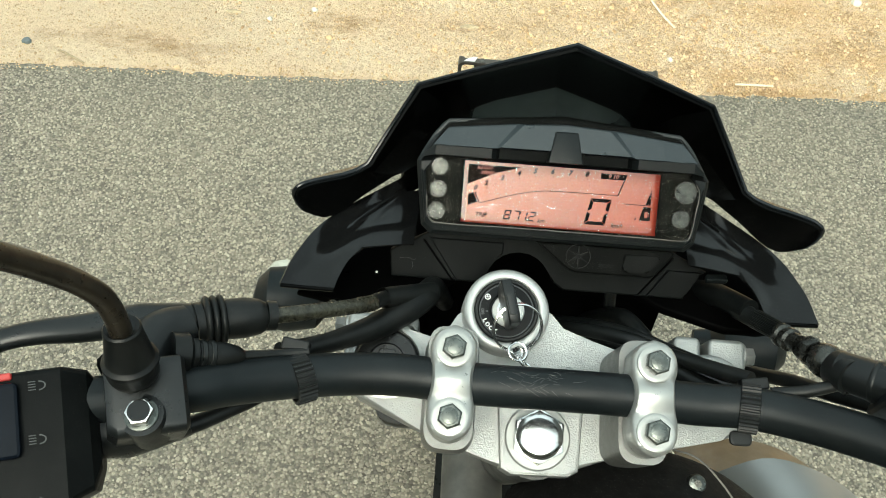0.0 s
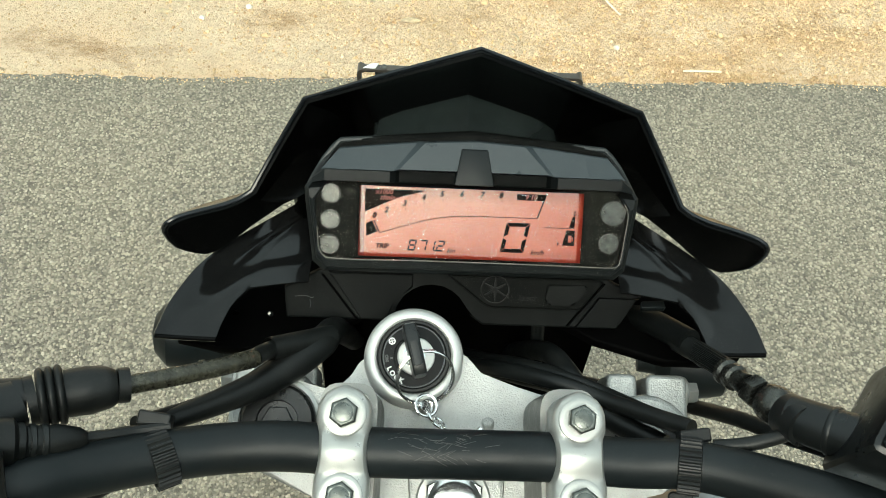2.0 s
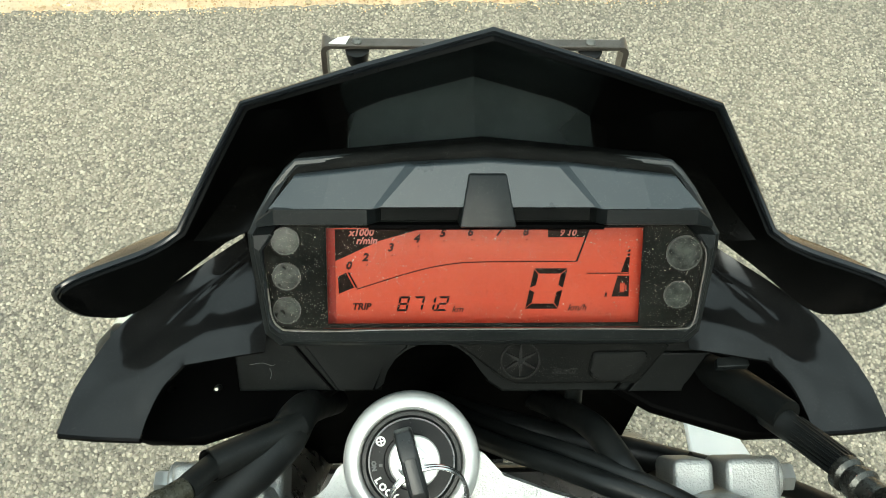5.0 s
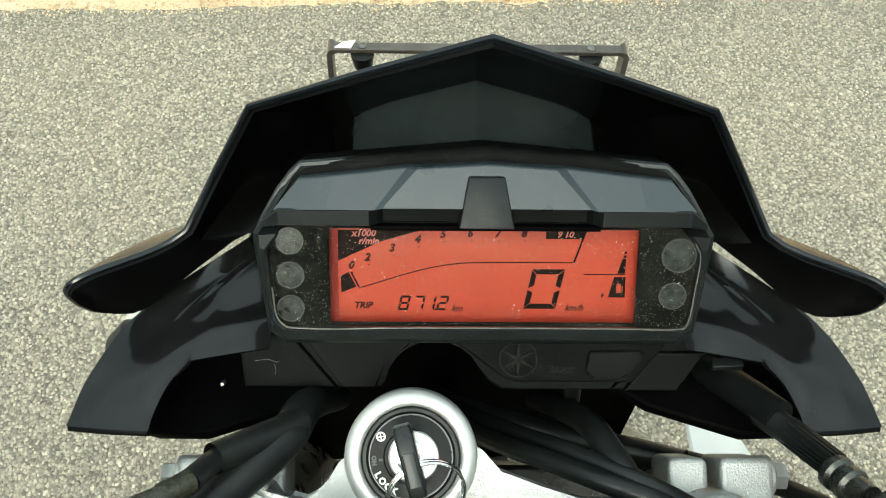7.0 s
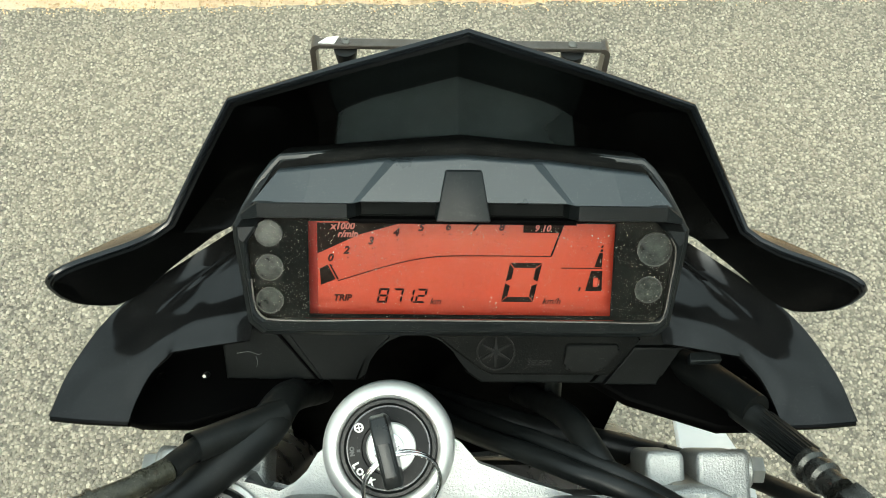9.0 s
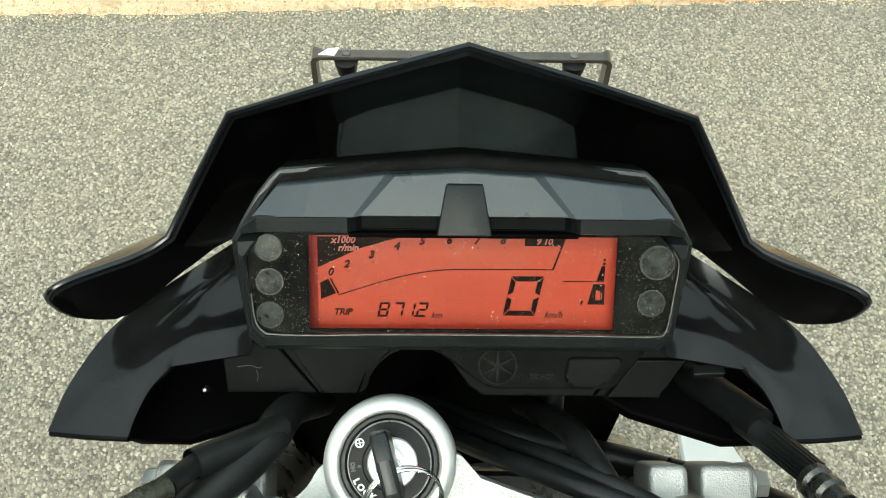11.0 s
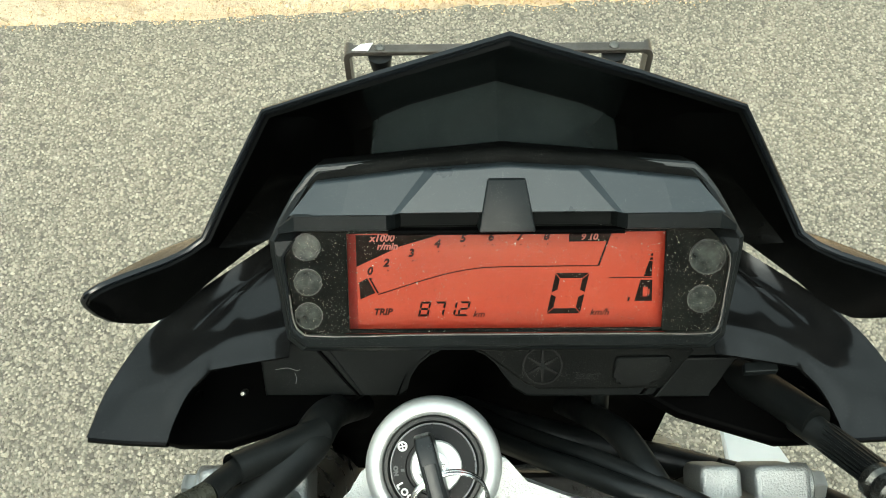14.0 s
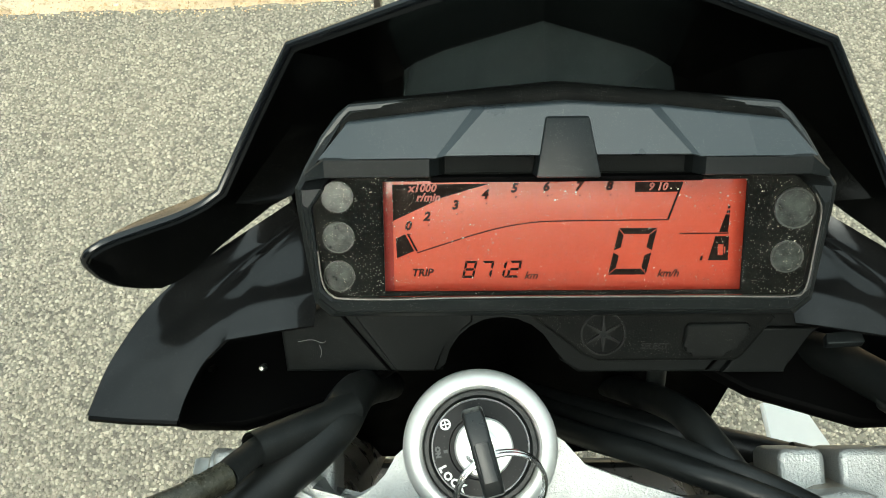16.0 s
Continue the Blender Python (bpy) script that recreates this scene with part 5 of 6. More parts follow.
    part("cable_sleeve", sweep([(-0.1078, 0.3138, 1.0415), (-0.1045, 0.3210, 1.0355), (-0.0980, 0.3330, 1.0230), (-0.080, 0.352, 1.000)], [0.0046, 0.0045, 0.0046, 0.005], 14, 6), RUBBER, cab)
    m = axis_frame((-0.1032, 0.3268, 1.0298), (-0.0855, 0.3420, 1.0160))
    part("sleeve_mouth", lathe([(0.0062, 0), (0.0061, 0.018), (0.0060, 0.044), (0.0050, 0.044), (0.0054, 0.0)], m, 24, caps=False), RUBBER, cab)
    # thick loom and thin wire that run down to the strap
    loom = [(-0.066, 0.390, 0.945), (-0.0740, 0.3645, 0.9940), (-0.0798, 0.3450, 1.0082), (-0.0905, 0.3300, 1.0135), (-0.1045, 0.3140, 1.0190), (-0.122, 0.2960, 1.0300), (-0.138, 0.2800, 1.0420), (-0.1530, 0.2670, 1.0530)]
    part("cable_loom", sweep(loom, [0.0064, 0.0076, 0.0086, 0.0088, 0.0080, 0.0064, 0.0052, 0.004], 16, 6), RUBBER, bike, "thick black rubber cable loom")
    wire = [(-0.096, 0.352, 0.985), (-0.106, 0.336, 0.998), (-0.118, 0.315, 1.012), (-0.134, 0.290, 1.034), (-0.152, 0.268, 1.056)]
    part("wire", sweep(wire, 0.0040, 12, 6), RUBBER, bike, "thin black sleeved wire")
    # clutch switch boot and its wire
    m = axis_frame((-0.1975, 0.2418, 1.0860), (-0.1750, 0.2502, 1.0745))
    sw = part("switch_boot", lathe([(0.0105, 0), (0.0105, 0.008), (0.0080, 0.010), (0.0080, 0.0125), (0.0066, 0.0135), (0.0066, 0.026), (0.0050, 0.034), (0.0030, 0.037)], m, 18), RUBBER, bike, "small black clutch switch boot")
    for h in (0.0145, 0.019):
        part("boot_band", lathe([(0.0070, h), (0.0074, h + 0.0005), (0.0074, h + 0.002), (0.0070, h + 0.0025)], m, 18), SATIN, sw)
    part("switch_wire", sweep([(-0.170, 0.2525, 1.071), (-0.160, 0.2575, 1.0655), (-0.150, 0.2625, 1.0605), (-0.136, 0.2665, 1.058)], 0.0026, 10, 5), RUBBER, sw)
    # throttle-side wire below the bar
    part("lower_cable", sweep([bar_point(0.24, -1) - up * 0.016 - fw * 0.020, bar_point(0.19, -1) - up * 0.017 - fw * 0.017, bar_point(0.165, -1) - up * 0.017 - fw * 0.010, bar_point(0.14, -1) - up * 0.017, bar_point(0.10, -1) - up * 0.016 + fw * 0.004], 0.0045, 12, 5), RUBBER, bike, "black cable under the handlebar")


def build_switch_housing():
    a, b = bar_point(0.2215, -1), bar_point(0.33, -1)
    z = (b - a).normalized()
    n = (YK.to_3x3() @ Vector((0, -0.05, 1)))
    y = z.cross(n).normalized()
    n = y.cross(z).normalized()
    f = Matrix((y, n, z)).transposed().to_4x4()
    f.translation = a
    sgn = 1 if (y.y > 0) else -1

    def ring(fu, bu, hi, lo, h, r):
        pl = rounded([(sgn * -bu, -lo), (sgn * fu, -lo), (sgn * fu, hi), (sgn * -bu, hi)], r, 4)
        return [f @ Vector((x, yy, h)) for x, yy in pl]
    rings = [ring(0.009, 0.032, 0.0075, 0.018, -0.003, 0.006), ring(0.0138, 0.041, 0.0120, 0.024, 0.0005, 0.005), ring(0.0158, 0.045, 0.0185, 0.027, 0.0105, 0.004), ring(0.0150, 0.046, 0.019, 0.027, 0.075, 0.004)]
    box = part("switch_housing", loft(rings), MATT, bike, "matt black left switch housing with worn white signs", angle=12)

    def onto(u, h, w=0.0190):
        return f @ Matrix.Translation((sgn * u, w, h))
    m = onto(0, 0, 0.0)
    rock = prism(rounded([(sgn * -0.0225, 0.0275), (sgn * 0.0105, 0.0275), (sgn * 0.0105, 0.060), (sgn * -0.0225, 0.060)], 0.003), 0.0185, 0.0225, f @ Matrix(((1, 0, 0, 0), (0, 0, 1, 0), (0, 1, 0, 0), (0, 0, 0, 1))), 0.0015)
    part("rocker_switch", rock, surface("blue_black_switch", (0.004, 0.006, 0.010), 0.14, dust=0.006, spec=0.1), box, "glossy blue-black beam switch")
    flip = Matrix(((1, 0, 0, 0), (0, 0, 1, 0), (0, 1, 0, 0), (0, 0, 0, 1)))
    redp = prism(rounded([(sgn * 0.0118, 0.0300), (sgn * 0.0152, 0.0300), (sgn * 0.0152, 0.060), (sgn * 0.0118, 0.060)], 0.0012), 0.014, 0.0205, f @ flip, 0.001)
    part("red_switch", redp, RED, box, "red pass switch")
    # beam signs: a half disc and four strokes; arrows at the rear edge
    for u, h0 in ((0.0080, 0.0195), (-0.0155, 0.0205)):
        c, mat = Vector((sgn * u, h0)), GREYP
        pl = [(c.x + sgn * 0.0022 * math.sin(t), c.y - 0.003 * abs(math.cos(t)) ) for t in np.linspace(-1.57, 1.57, 9)]
        inn = [(c.x + (x - c.x) * 0.75, c.y + (yy - c.y) * 0.75 - 0.0002) for x, yy in reversed(pl)]
        part("beam_sign", prism(pl + inn, 0.0189, 0.0193, f @ flip), mat, box)
        for i in range(4):
            uu = u - 0.0018 + i * 0.0012
            part("beam_sign", prism([(sgn * uu, h0 + 0.0012), (sgn * (uu + 0.0004), h0 + 0.0012), (sgn * (uu + 0.0004), h0 + 0.0042), (sgn * uu, h0 + 0.0042)], 0.0189, 0.0193, f @ flip), mat, box)
    for h0, d in ((0.022, -1), (0.038, 1)):
        u = -0.0410
        ar = [(-0.0022, -0.0006), (0.0002, -0.0006), (0.0002, -0.0014), (0.0022, 0), (0.0002, 0.0014), (0.0002, 0.0006), (-0.0022, 0.0006)]
        part("arrow_sign", prism([(sgn * (u + yy), h0 + d * x) for x, yy in ar], 0.0189, 0.0193, f @ flip), GREYP, box)
    part("grip", sweep([bar_point(0.315, -1), bar_point(0.36, -1), bar_point(0.40, -1)], 0.0165, 20, 3), RUBBER, bike, "black rubber grip")


def build_right_controls():
    on = Vector((-0.002, -0.005, 0.001))
    hose = [(0.100, 0.400, 0.968), (0.1105, 0.3800, 0.9920), (0.1180, 0.3660, 1.0030), (0.1260, 0.3510, 1.0130)]
    h = part("brake_hose", sweep(hose, [0.0080, 0.0080, 0.0078, 0.0074], 18, 6), MATT, bike, "thick black brake hose with a ribbed sleeve")
    part("hose_sleeve", sweep([Vector(p) + on for p in ((0.1240, 0.3610, 1.0060), (0.1295, 0.3500, 1.0125), (0.1355, 0.3380, 1.0215), (0.1385, 0.3275, 1.0285))], [0.0066, 0.0058, 0.0054, 0.0054], 18, 6), RUBBER, h, "ribbed sleeve")
    p, q = Vector((0.1280, 0.3455, 1.0130)), Vector((0.1362, 0.3238, 1.0290))
    ax = axis_frame(p, q)
    for i in range(20):
        a = 2 * math.pi * i / 20
        o = ax.to_3x3() @ Vector((math.cos(a) * 0.0056, math.sin(a) * 0.0056, 0))
        part("sleeve_rib", sweep([p + o, p.lerp(q, 0.5) + o, q + o * 0.97], 0.0006, 5, 3), RUBBER, h)
    part("hose_clip", prism(rounded([(0.1020, 0.3740), (0.1165, 0.3748), (0.1160, 0.3800), (0.1025, 0.3788)], 0.001), 1.0085, 1.0125, ID, 0.0006), RIBGREY, h, "small grey hose clip")
    pts = [on + Vector((0.1360, 0.3275, 1.0290)), on + Vector((0.1395, 0.3180, 1.0365)), on + Vector((0.1415, 0.3090, 1.0430))]
    part("crimp", lathe([(0.0060, 0), (0.0072, 0.001), (0.0072, 0.004), (0.0058, 0.0055), (0.0058, 0.007), (0.0070, 0.008), (0.0070, 0.0115), (0.0056, 0.013), (0.0056, 0.020)], axis_frame(pts[0], pts[2]), 20), GUN, h, "dark steel crimped fitting")
    p, q = on + Vector((0.1410, 0.3080, 1.0440)), on + Vector((0.1440, 0.2985, 1.0505))
    part("banjo_nut", prism(hexagon(0.0082, 10), 0, 0.0090, axis_frame(p, q), 0.0012), GUN, h, "dark steel hex nut")
    el = [on + Vector(p) for p in ((0.1440, 0.2985, 1.0505), (0.147, 0.290, 1.056), (0.1505, 0.2815, 1.0615))]
    part("hose_collar", lathe([(0.0066, 0), (0.0088, 0.0015), (0.0097, 0.0050), (0.0097, 0.0080), (0.0088, 0.0118), (0.0078, 0.0130)], axis_frame(el[0], el[2]), 24), GUN, h, "round dark steel collar")
    part("elbow", lathe([(0.0078, 0.0120), (0.0080, 0.0136), (0.0100, 0.0142), (0.0104, 0.0150), (0.0102, 0.0280)], axis_frame(el[0], el[2]), 24), SATIN, h)
    mc = [on + Vector(p) for p in ((0.1490, 0.2840, 1.0600), (0.1650, 0.2690, 1.0715), (0.1830, 0.2550, 1.0820))]
    m = part("brake_master", sweep(mc, [0.0104, 0.0108, 0.0112], 22, 5), SATIN, bike, "black brake master cylinder")
    part("master_band", lathe([(0.0110, 0), (0.0114, 0.0006), (0.0114, 0.0022), (0.0110, 0.0028)], axis_frame(mc[0].lerp(mc[1], 0.75), mc[2]), 22), SATIN, m)
    # fluid reservoir on top of it
    c = Vector((0.1910, 0.2520, 1.112))
    fr = Matrix.Translation(c) @ Matrix.Rotation(radians(-24), 4, "Z") @ Matrix.Rotation(radians(20), 4, "X")
    bx = part("fluid_reservoir", prism(rounded([(-0.034, -0.030), (0.034, -0.030), (0.034, 0.026), (-0.022, 0.026)], 0.006), -0.052, 0.012, fr, 0.003), SATIN, bike, "black brake fluid reservoir with a clear window")
    part("reservoir_lid", prism(rounded([(-0.031, -0.028), (0.032, -0.028), (0.032, 0.023), (-0.020, 0.023)], 0.006), 0.012, 0.017, fr, 0.002), surface("smoky_lid", (0.014, 0.017, 0.019), 0.25, dust=0.03, spec=0.3), bx, "smoky grey lid")
    part("lid_screw", lathe([(0.005, 0.017), (0.005, 0.018), (0.003, 0.0185)], fr @ Matrix.Translation((-0.012, 0.014, 0)), 16), ZINC, bx)
    # cables behind the right clamp and along the bar
    for path, r, lab in (
        ([(-0.030, 0.410, 0.900), (-0.008, 0.374, 0.950), (0.015, 0.3500, 0.9815), (0.0286, 0.3395, 0.9946), (0.0498, 0.3250, 1.0084), (0.0714, 0.3160, 1.0090), (0.092, 0.2990, 1.0230), (0.1080, 0.2840, 1.0370)], 0.0046, "black throttle cable"),
        ([(-0.022, 0.416, 0.898), (0.000, 0.380, 0.946), (0.022, 0.3565, 0.9775), (0.036, 0.3460, 0.9900), (0.056, 0.3320, 1.0015), (0.077, 0.3205, 1.0040), (0.096, 0.3010, 1.0180), (0.1090, 0.2855, 1.0335)], 0.0046, "black return throttle cable"),
        ([(0.036, 0.410, 0.905), (0.0440, 0.382, 0.952), (0.0516, 0.3583, 0.9860), (0.0582, 0.3371, 0.9990), (0.0670, 0.3200, 1.0000), (0.0820, 0.3020, 1.0060), (0.1000, 0.2850, 1.0160)], 0.0062, "thick black cable sleeve behind the clamp"),
        ([(0.100, 0.352, 0.960), (0.118, 0.348, 0.958), (0.1392, 0.340, 0.9610), (0.1552, 0.3182, 0.9865), (0.1694, 0.2958, 1.0094), (0.195, 0.262, 1.045)], 0.0046, "black cable beside the handlebar"),
        ([(0.112, 0.268, 1.050), (0.128, 0.268, 1.054), (0.146, 0.272, 1.058), (0.158, 0.278, 1.060)], 0.0034, "short black wire"),
        ([(-0.02, 0.40, 0.92), (0.020, 0.378, 0.940), (0.050, 0.370, 0.940), (0.085, 0.362, 0.940), (0.115, 0.350, 0.948)], 0.0075, "thick black hose behind the yoke"),
        ([(0.047, 0.395, 0.990), (0.049, 0.385, 0.965), (0.051, 0.375, 0.930)], 0.0042, "black steel stay"),
    ):
        part("cable", sweep(path, r, 12, 6), RUBBER, bike, lab)
    a, b = bar_point(0.235, 1), bar_point(0.29, 1)
    part("throttle_housing", lathe([(0.014, 0), (0.021, 0.004), (0.023, 0.01), (0.023, 0.05), (0.020, 0.056)], axis_frame(a, b), 24), MATT, bike, "matt black throttle housing")
    part("grip", sweep([bar_point(0.29, 1), bar_point(0.34, 1), bar_point(0.40, 1)], 0.0165, 20, 3), RUBBER, bike, "black rubber grip")


build_left_controls()
build_switch_housing()
build_right_controls()


def build_body():
    # fork legs, front wheel and mudguard
    dn = Vector((0, math.sin(radians(31)), -math.cos(radians(31))))
    axle = None
    for s in (-1, 1):
        top = YK @ Vector((s * 0.0985, 0.682, PLATE - 0.012))
        leg = part("fork_leg", sweep([top, top + dn * 0.40], 0.0205, 24, 1), surface("fork_tube", (0.3, 0.27, 0.22), 0.3, 0.7, vary=0.15), bike, "steel fork leg")
        part("fork_slider", sweep([top + dn * 0.36, top + dn * 0.78], 0.027, 24, 1), SATIN, leg, "black fork slider")
        axle = top + dn * 0.745
    ac = Vector((0, axle.y + 0.02, 0.30))
    m = Matrix.Translation(ac) @ Matrix.Rotation(radians(90), 4, "Y")
    wheel = part("front_wheel", lathe([(0.215, -0.032), (0.235, -0.040), (0.265, -0.048), (0.288, -0.038), (0.299, -0.015), (0.2995, 0), (0.299, 0.015), (0.288, 0.038), (0.265, 0.048), (0.235, 0.040), (0.215, 0.032)], m, 48), RUBBER, bike, "black front tyre")
    part("rim", lathe([(0.03, -0.03), (0.19, -0.012), (0.216, -0.034), (0.216, 0.034), (0.19, 0.012), (0.03, 0.03)], m, 48), SATIN, wheel, "black cast rim")
    gd = []
    for i in range(9):
        a = radians(15 + i * 17)
        gd.append([(x, ac.y - math.cos(a) * 0.325, ac.z + math.sin(a) * 0.325 - abs(x) * 2.4 * abs(x) * 4) for x in (-0.062, -0.03, 0, 0.03, 0.062)])
    part("mudguard", patch(gd, 3, 0.003), SATIN, bike, "black front mudguard")
    # lower yoke
    lo = [(-0.115, 0.66), (0.115, 0.66), (0.125, 0.70), (-0.125, 0.70)]
    part("lower_yoke", prism(rounded(lo, 0.015), PLATE - 0.23, PLATE - 0.20, YK, 0.004), SATIN, bike, "black lower yoke")
    st = YK @ Vector((-0.0055, 0.6435, PLATE - 0.01))
    part("steering_head", sweep([st, st + YK.to_3x3() @ Vector((0, 0, -0.21))], 0.024, 24, 1), surface("dark_grey_frame", (0.05, 0.05, 0.047), 0.45, 0.2), bike, "dark grey steering head tube")
    part("frame_tube", sweep([(-0.034, 0.372, 0.800), (-0.034, 0.345, 0.800), (-0.033, 0.300, 0.795), (-0.030, 0.20, 0.785)], 0.0245, 24, 4), surface("mid_grey_frame", (0.085, 0.085, 0.08), 0.5, 0.2, dust=0.15), bike, "mid-grey frame tube under the yoke")
    # front turn signals
    for s in (-1, 1):
        c = Vector((-0.206, 0.474, 0.820) if s < 0 else (0.210, 0.467, 0.812))
        m = axis_frame(c, c + Vector((s * 1.0, -0.1, 0.12)))
        sg = part("turn_signal", lathe([(0.010, -0.050), (0.012, -0.036), (0.025, -0.026), (0.030, 0.0), (0.027, 0.018), (0.016, 0.028), (0.002, 0.031)], m, 28), surface("blue_grey_signal", (0.007, 0.010, 0.011), 0.4, dust=0.01, spec=0.16), bike, "black front turn signal")
        m2 = axis_frame(c + Vector((s * 0.004, 0.023, 0.004)), c + Vector((s * 0.012, 0.10, 0.03)))
        part("signal_lens", lathe([(0.019, 0), (0.019, 0.004), (0.016, 0.009), (0.008, 0.012), (0.001, 0.013)], m2, 28), CREAM, sg, "clear greenish signal lens")


build_body()


def build_tank():
    # black vinyl tank nose with a seam and a screw
    rows = []
    for y, z, w in ((0.300, 0.885, 0.085), (0.292, 0.902, 0.090), (0.270, 0.912, 0.098), (0.230, 0.922, 0.112), (0.170, 0.930, 0.125), (0.06, 0.935, 0.135), (-0.15, 0.92, 0.14)):
        rows.append([(0.079 + k * w, y + 0.014 - 0.016 * abs(k) ** 2 * (1 if k > 0 else 1.3), z + 0.003 - 0.035 * k * k) for k in (-1, -0.66, -0.33, 0, 0.33, 0.66, 1)])
    tank = part("fuel_tank", patch(rows, 4, 0.004), CLOTH, bike, "black vinyl covered fuel tank nose")
    seam = [(0.102, 0.313, 0.896), (0.114, 0.300, 0.9105), (0.126, 0.282, 0.915), (0.140, 0.254, 0.917)]
    part("seam", sweep(seam, 0.0007, 6, 6), THREAD, tank, "pale stitched seam")
    m = axis_frame((0.1105, 0.280, 0.9125), (0.111, 0.15, 1.2))
    sc = part("tank_screw", lathe([(0.0064, -0.004), (0.0064, 0.0012), (0.0056, 0.0030), (0.0030, 0.0040), (0.0005, 0.0041)], m, 20), ZINC, tank, "chrome dome-head screw")
    part("screw_socket", prism(hexagon(0.0026), 0.0040, 0.0043, m), STEEL, sc)
    # silver tank shroud with a bronze edge
    sh = []
    for k in range(6):
        t = k / 5
        sh.append([(0.160 + 0.036 * j + 0.03 * t, 0.350 - 0.150 * t - 0.0035 * (j - 1) ** 2, 0.824 + 0.055 * t - 0.006 * (j - 1.4) ** 2 - (0.02 if j == 0 else 0)) for j in range(6)])
    part("tank_shroud", patch(sh, 4, 0.004), SILVER, bike, "silver painted tank shroud")
    nose = sheet([(0.1795, 0.475, 0.735), (0.2150, 0.475, 0.720), (0.2480, 0.440, 0.690), (0.2480, 0.380, 0.690), (0.1800, 0.380, 0.735)], [(0, 1, 2, 3, 4)], 0.004, bevel=0.001)
    part("shroud_nose", nose, CREAMW, bike, "pale silver front end of the shroud")
    ed = []
    for k in range(6):
        t = k / 5
        ed.append([(0.142 + 0.036 * j + 0.03 * t, 0.390 - 0.125 * t - 0.0035 * (j - 1.6) ** 2, 0.780 + 0.052 * t - 0.005 * (j - 1.4) ** 2) for j in range(7)])
    part("shroud_edge", patch(ed, 4, 0.004), GOLD, bike, "bronze painted lower shroud")


build_tank()

# ---- the key in the ignition, with its rings and charm ----
def build_key():
    m = YK @ Matrix.Translation((KEY_X, KEY_U, PLATE)) @ Matrix.Rotation(radians(15), 4, "Z")
    key = root("ignition_key", "black plastic ignition key with steel rings, standing in the switch", "key")
    head = [(-0.0135, 0.013), (-0.0125, 0.011), (0.0125, 0.011), (0.0135, 0.013), (0.0150, 0.034), (0.0135, 0.039), (0.009, 0.041), (-0.009, 0.041), (-0.0145, 0.038), (-0.0155, 0.034)]
    side = m @ Matrix(((0, 0, 1, 0), (1, 0, 0, 0), (0, 1, 0, 0), (0, 0, 0, 1)))
    h = part("key_head", prism([(x * 0.92, y) for x, y in head], -0.0034, 0.0034, side, 0.0012, 3), SATIN, key, "worn black plastic key head")
    part("key_ridge", prism([(-0.009, 0.0405), (0.003, 0.0405), (0.003, 0.0418), (-0.009, 0.0418)], -0.0024, 0.0024, side, 0.0006), SATIN, h)
    part("key_collar", lathe([(0.0060, 0.0112), (0.0060, 0.013), (0.0048, 0.0135)], m, 20), CHROME, key)
    part("key_blade", prism([(-0.0035, -0.004), (0.0035, -0.004), (0.0035, 0.0125), (-0.0035, 0.0125)], -0.001, 0.001, side), CHROME, key)

    def ring(c, r, wire, ax, name, k=36):
        f = axis_frame(c, Vector(c) + Vector(ax))
        pts = [f @ Vector((r * math.cos(2 * math.pi * i / k), r * math.sin(2 * math.pi * i / k), 0)) for i in range(k + 1)]
        return part(name, sweep(pts, wire, 8, 1, caps=False), CHROME, key)
    c = YK @ Vector((KEY_X + 0.0060, KEY_U - 0.0130, PLATE + 0.0250))
    tip = YK.to_3x3() @ Vector((0.25, -0.52, 0.82)).normalized()
    for k in (-1, 1):
        ring(c + tip * 0.0007 * k, 0.0148, 0.0008, tip, "split_ring", 48)
    # swivel, chain and small charm hanging over the collar
    p = YK @ Vector((KEY_X + 0.0050, KEY_U - 0.0245, PLATE + 0.0205))
    charm = part("charm", sweep([p, p + Vector((0.0015, -0.0022, -0.001)), p + Vector((0.0035, -0.0055, -0.0025))], [0.0030, 0.0052, 0.0030], 7, 3, flat=0.7), CHROME, key, "small faceted steel charm", smooth=False)
    ring(p + Vector((0.0020, -0.0030, 0.0010)), 0.0056, 0.0008, (0.2, -0.3, 0.9), "small_ring", 24)
    for i in range(3):
        c = p + Vector((0.0050 + 0.003 * i, -0.0070 - 0.0020 * i, -0.003 - 0.0022 * i))
        ring(c, 0.0034, 0.0009, (0.4 if i % 2 else 0.9, 0.3, 0.6), "chain_link", 16)
    q = p + Vector((0.0130, -0.0125, -0.0095))
    part("swivel_clip", sweep([q, q + Vector((0.006, -0.003, -0.001)), q + Vector((0.014, -0.001, 0.0)), q + Vector((0.018, 0.002, 0.0005))], [0.0016, 0.0026, 0.0018, 0.0022], 10, 5), CHROME, key, "steel swivel clip")


build_key()

# ---- things on the verge ----
PEBBLE = chip_material(False)
PEBBLE.name = "sandy_pebble"
for el, col in zip(PEBBLE.node_tree.nodes["Color Ramp"].color_ramp.elements, ((0.40, 0.22, 0.09), (0.60, 0.38, 0.18), (0.72, 0.50, 0.27), (0.80, 0.60, 0.36), (0.90, 0.76, 0.55))):
    el.color = (*col, 1)


for nd in PEBBLE.node_tree.nodes:
    if nd.type == "MIX_RGB":
        nd.inputs[2].default_value = (0.74, 0.53, 0.31, 1)


def verge_z(x, y):
    return -0.001 + 0.006 * noise.noise((x * 3, y * 3, 0)) + 0.005 * noise.noise((x * 11, y * 11, 4)) + 0.004 * noise.noise((x * 30, y * 30, 2))


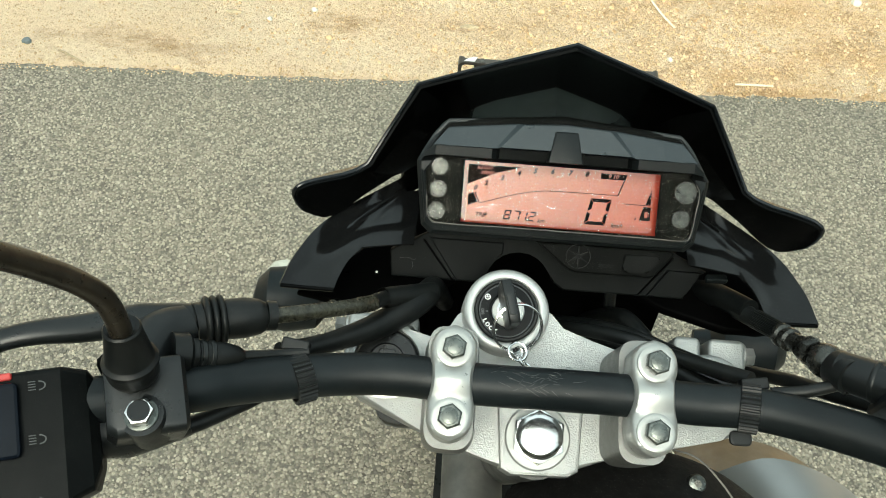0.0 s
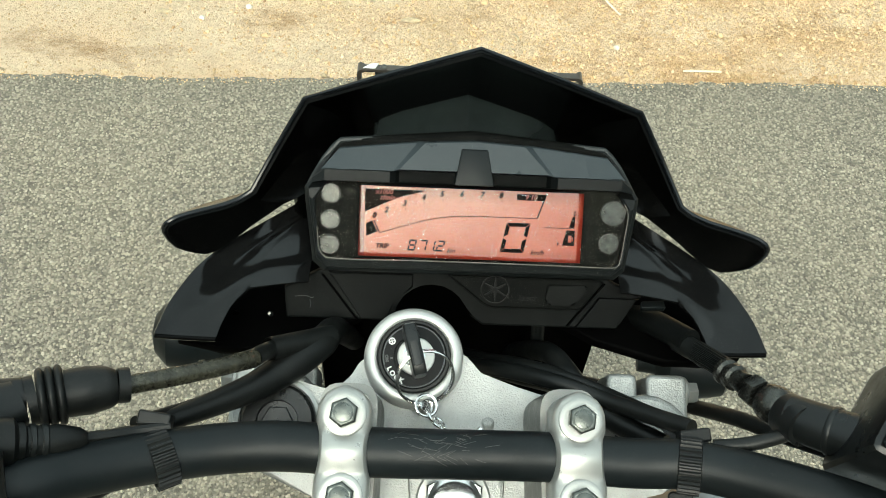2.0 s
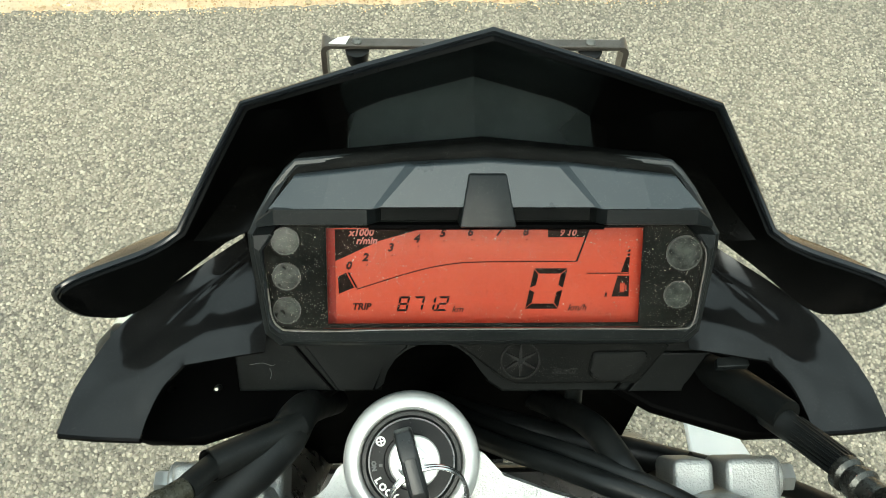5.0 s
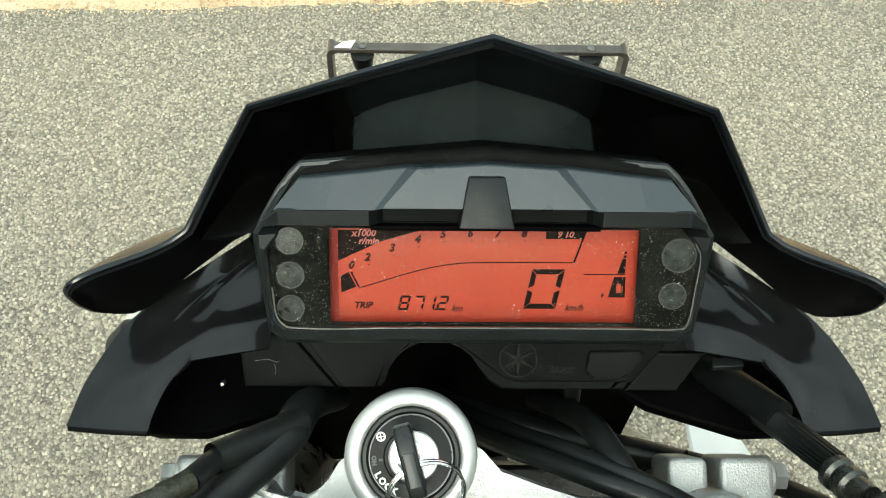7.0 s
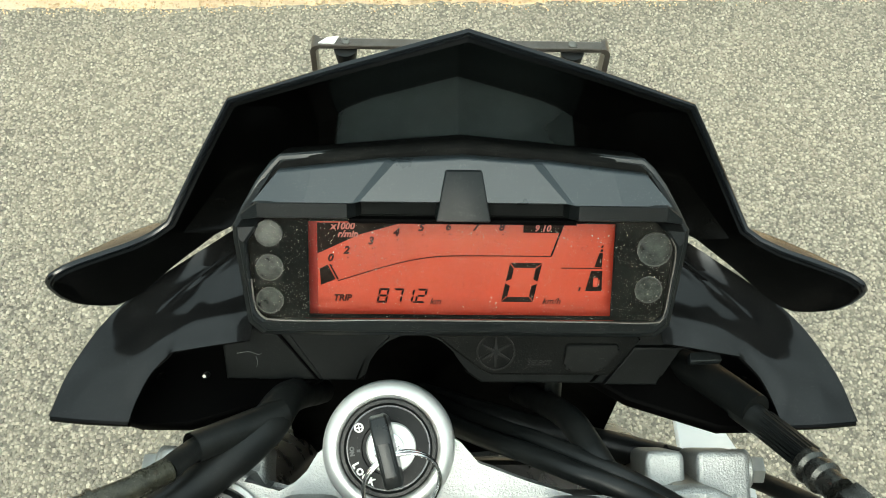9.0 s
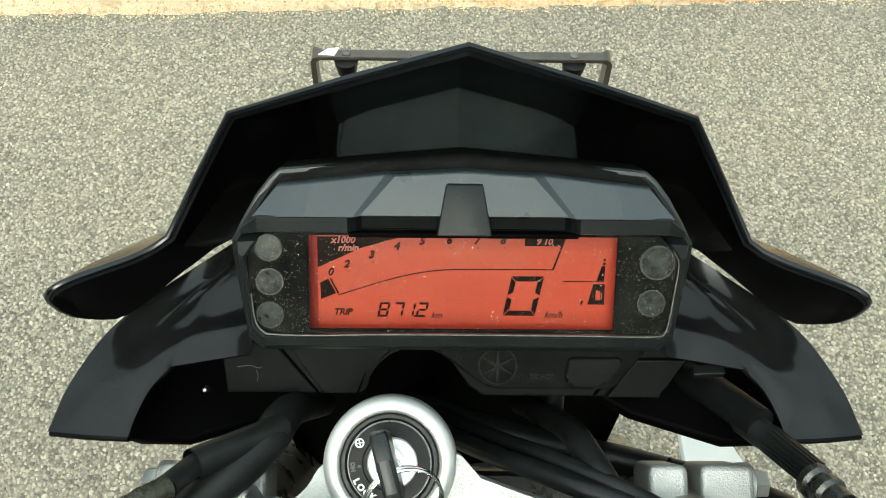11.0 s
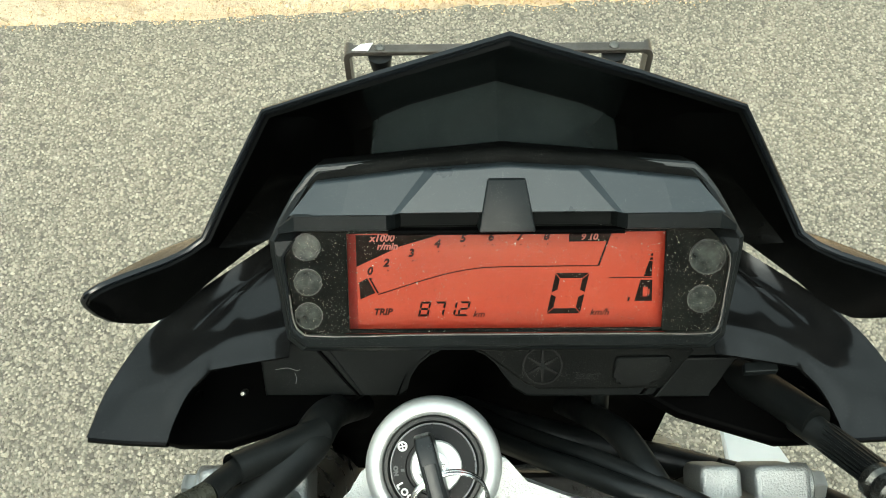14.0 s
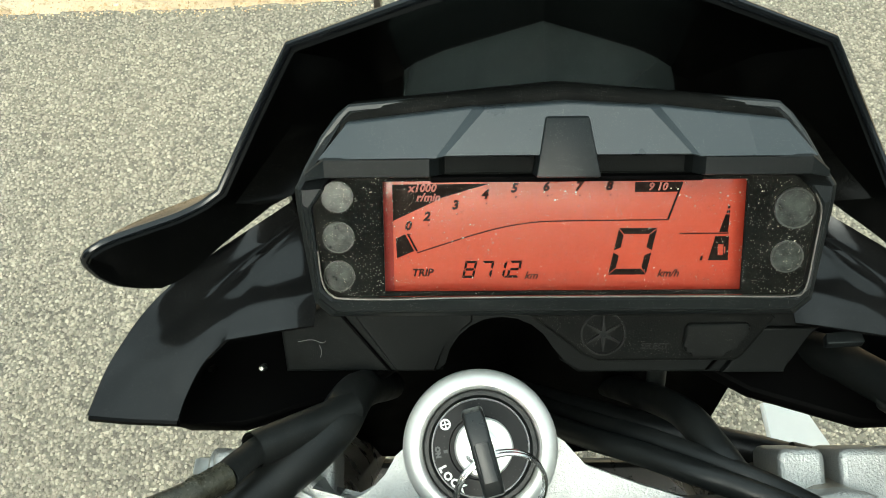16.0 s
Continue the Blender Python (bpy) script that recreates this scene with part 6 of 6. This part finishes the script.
def scatter(count, lo, hi, seed, right=0.0):
    g = np.random.default_rng(seed)
    pts = []
    while len(pts) < count:
        x, y = g.uniform(-1.7, 1.6), g.uniform(1.75, 2.75)
        if y < edge_y(x) + 0.004 or (right and g.uniform() > 0.25 + right * (x + 0.6)):
            continue
        pts.append((x, y, verge_z(x, y)))
    return np.array(pts), g.uniform(lo, hi, count) * g.choice([0.7, 1, 1, 1.4], count), g


p, sz, g = scatter(17000, 0.0010, 0.0030, 11)
tagged(stones("fine_pebbles", p, sz, PEBBLE, g, 0.9, 0.3), "fine sandy grains and pebbles on the verge", "pebbles", kind="stuff")
p, sz, g = scatter(9000, 0.0018, 0.0040, 17, 0.8)
tagged(stones("gravel", p, sz, PEBBLE, g, 1.1, 0.25), "crumbly orange gravel on the verge", "gravel", kind="stuff")
p, sz, g = scatter(1500, 0.0025, 0.0062, 12, 0.8)
tagged(stones("pebbles", p, sz, PEBBLE, g, 0.95, 0.3), "loose sandy orange pebbles on the verge", "pebbles", kind="stuff")


g = np.random.default_rng(23)
x = g.uniform(-1.5, 1.4, 800)
y = np.array([edge_y(v) for v in x]) - np.abs(g.normal(0, 0.013, len(x)))
tagged(stones("loose_sand", np.stack([x, y, 0 * x + 0.0022], 1), g.uniform(0.0009, 0.0024, len(x)), PEBBLE, g, 0.8, 0.3), "loose sandy bits strewn on the asphalt edge", "sand", kind="stuff")


def rock(name, x, y, r, mat, label, cat, seed, squash=0.7):
    bm = bmesh.new()
    bmesh.ops.create_icosphere(bm, subdivisions=2, radius=r)
    for v in bm.verts:
        v.co *= 1 + 0.35 * noise.noise(v.co / r * 1.1 + Vector((seed, 0, 0)))
        v.co.z *= squash
    ob = link(name, bm, mat, angle=28)
    ob.location = (x, y, verge_z(x, y) + r * squash * 0.35)
    return tagged(ob, label, cat)


PALE = surface("pale_stone", (0.74, 0.68, 0.56), 0.8, vary=0.15, vscale=90)
TAN = surface("tan_stone", (0.64, 0.44, 0.245), 0.85, vary=0.3, vscale=90, grain=0.6, gscale=120, gdist=0.002)
BLUEG = surface("blue_grey_scrap", (0.13, 0.15, 0.15), 0.7, vary=0.3, vscale=90)
BARK = surface("dry_twig", (0.4, 0.3, 0.18), 0.85, vary=0.4, vscale=200)
STRAW = surface("pale_straw", (0.74, 0.67, 0.5), 0.7, vary=0.15, vscale=200)
GREYL = surface("grey_brown_earth", (0.44, 0.34, 0.21), 0.85, vary=0.4, vscale=120)
for i, (x, y, r, mat, label, cat) in enumerate((
        (-0.613, 2.026, 0.008, PALE, "pale pointed stone on the sandy verge", "stone"), (-0.436, 1.963, 0.010, TAN, "tan stone on the sandy verge", "stone"),
        (-0.496, 2.084, 0.009, PALE, "white stone chip on the dirt", "stone"), (1.105, 2.332, 0.016, PALE, "white stone on the orange dirt", "stone"),
        (0.503, 1.979, 0.009, PALE, "whitish stone near the road edge", "stone"), (-1.232, 1.852, 0.012, BLUEG, "blue-grey scrap on the sandy verge", "scrap"),
        (0.26, 2.10, 0.010, TAN, "rounded tan stone on the dirt", "stone"), (0.15, 2.17, 0.011, TAN, "tan clod of earth", "stone"), (0.80, 2.05, 0.009, TAN, "orange clod of earth", "stone"),
        (0.95, 1.98, 0.008, TAN, "small tan stone near the road", "stone"), (0.62, 2.16, 0.009, TAN, "tan stone lump on the dirt", "stone"), (-0.268, 1.812, 0.008, GREYL, "dark bit at the road edge", "scrap"))):
    rock("scrap" if cat == "scrap" else "stone", x, y, r, mat, label, cat, i * 3.1)


def strip(name, pts, r, mat, label, cat, flat=1.0):
    line = [(x, y, verge_z(x, y) + r * 0.8 + dz) for x, y, dz in pts]
    ob = link(name, sweep(line, r, 8, 6, flat=flat), mat)
    return tagged(ob, label, cat)


strip("straw", [(0.470, 2.290, 0.004), (0.485, 2.225, 0.008), (0.505, 2.170, 0.006), (0.533, 2.128, 0.001)], 0.0034, STRAW, "curved pale straw lying on the dirt", "straw", 0.6)
strip("stick", [(0.668, 1.888, 0.002), (0.715, 1.889, 0.003), (0.768, 1.887, 0.002)], 0.0030, STRAW, "short straight white stick at the road edge", "stick")
strip("twig", [(-1.136, 1.826, 0.002), (-1.10, 1.805, 0.003), (-1.055, 1.778, 0.004)], 0.003, BARK, "thin brown twig at the road edge", "twig")
for x, y, r, turn, label in ((-0.055, 2.058, 0.026, 0.1, "flat grey-brown clod on the sand"), (-0.72, 2.052, 0.024, 0.0, "flat greyish clod half buried in sand")):
    ob = rock("clod", x, y, r, GREYL, label, "clod", x * 9, 0.28)
    ob.scale, ob.rotation_euler = (1.0, 0.45, 0.6), (0, 0, turn)
strip("leaf_blade", [(0.225, 2.02, 0.001), (0.235, 2.00, 0.003), (0.238, 1.985, 0.001)], 0.004, GREYL, "small dark green leaf blade on the dirt", "leaf", 0.4)
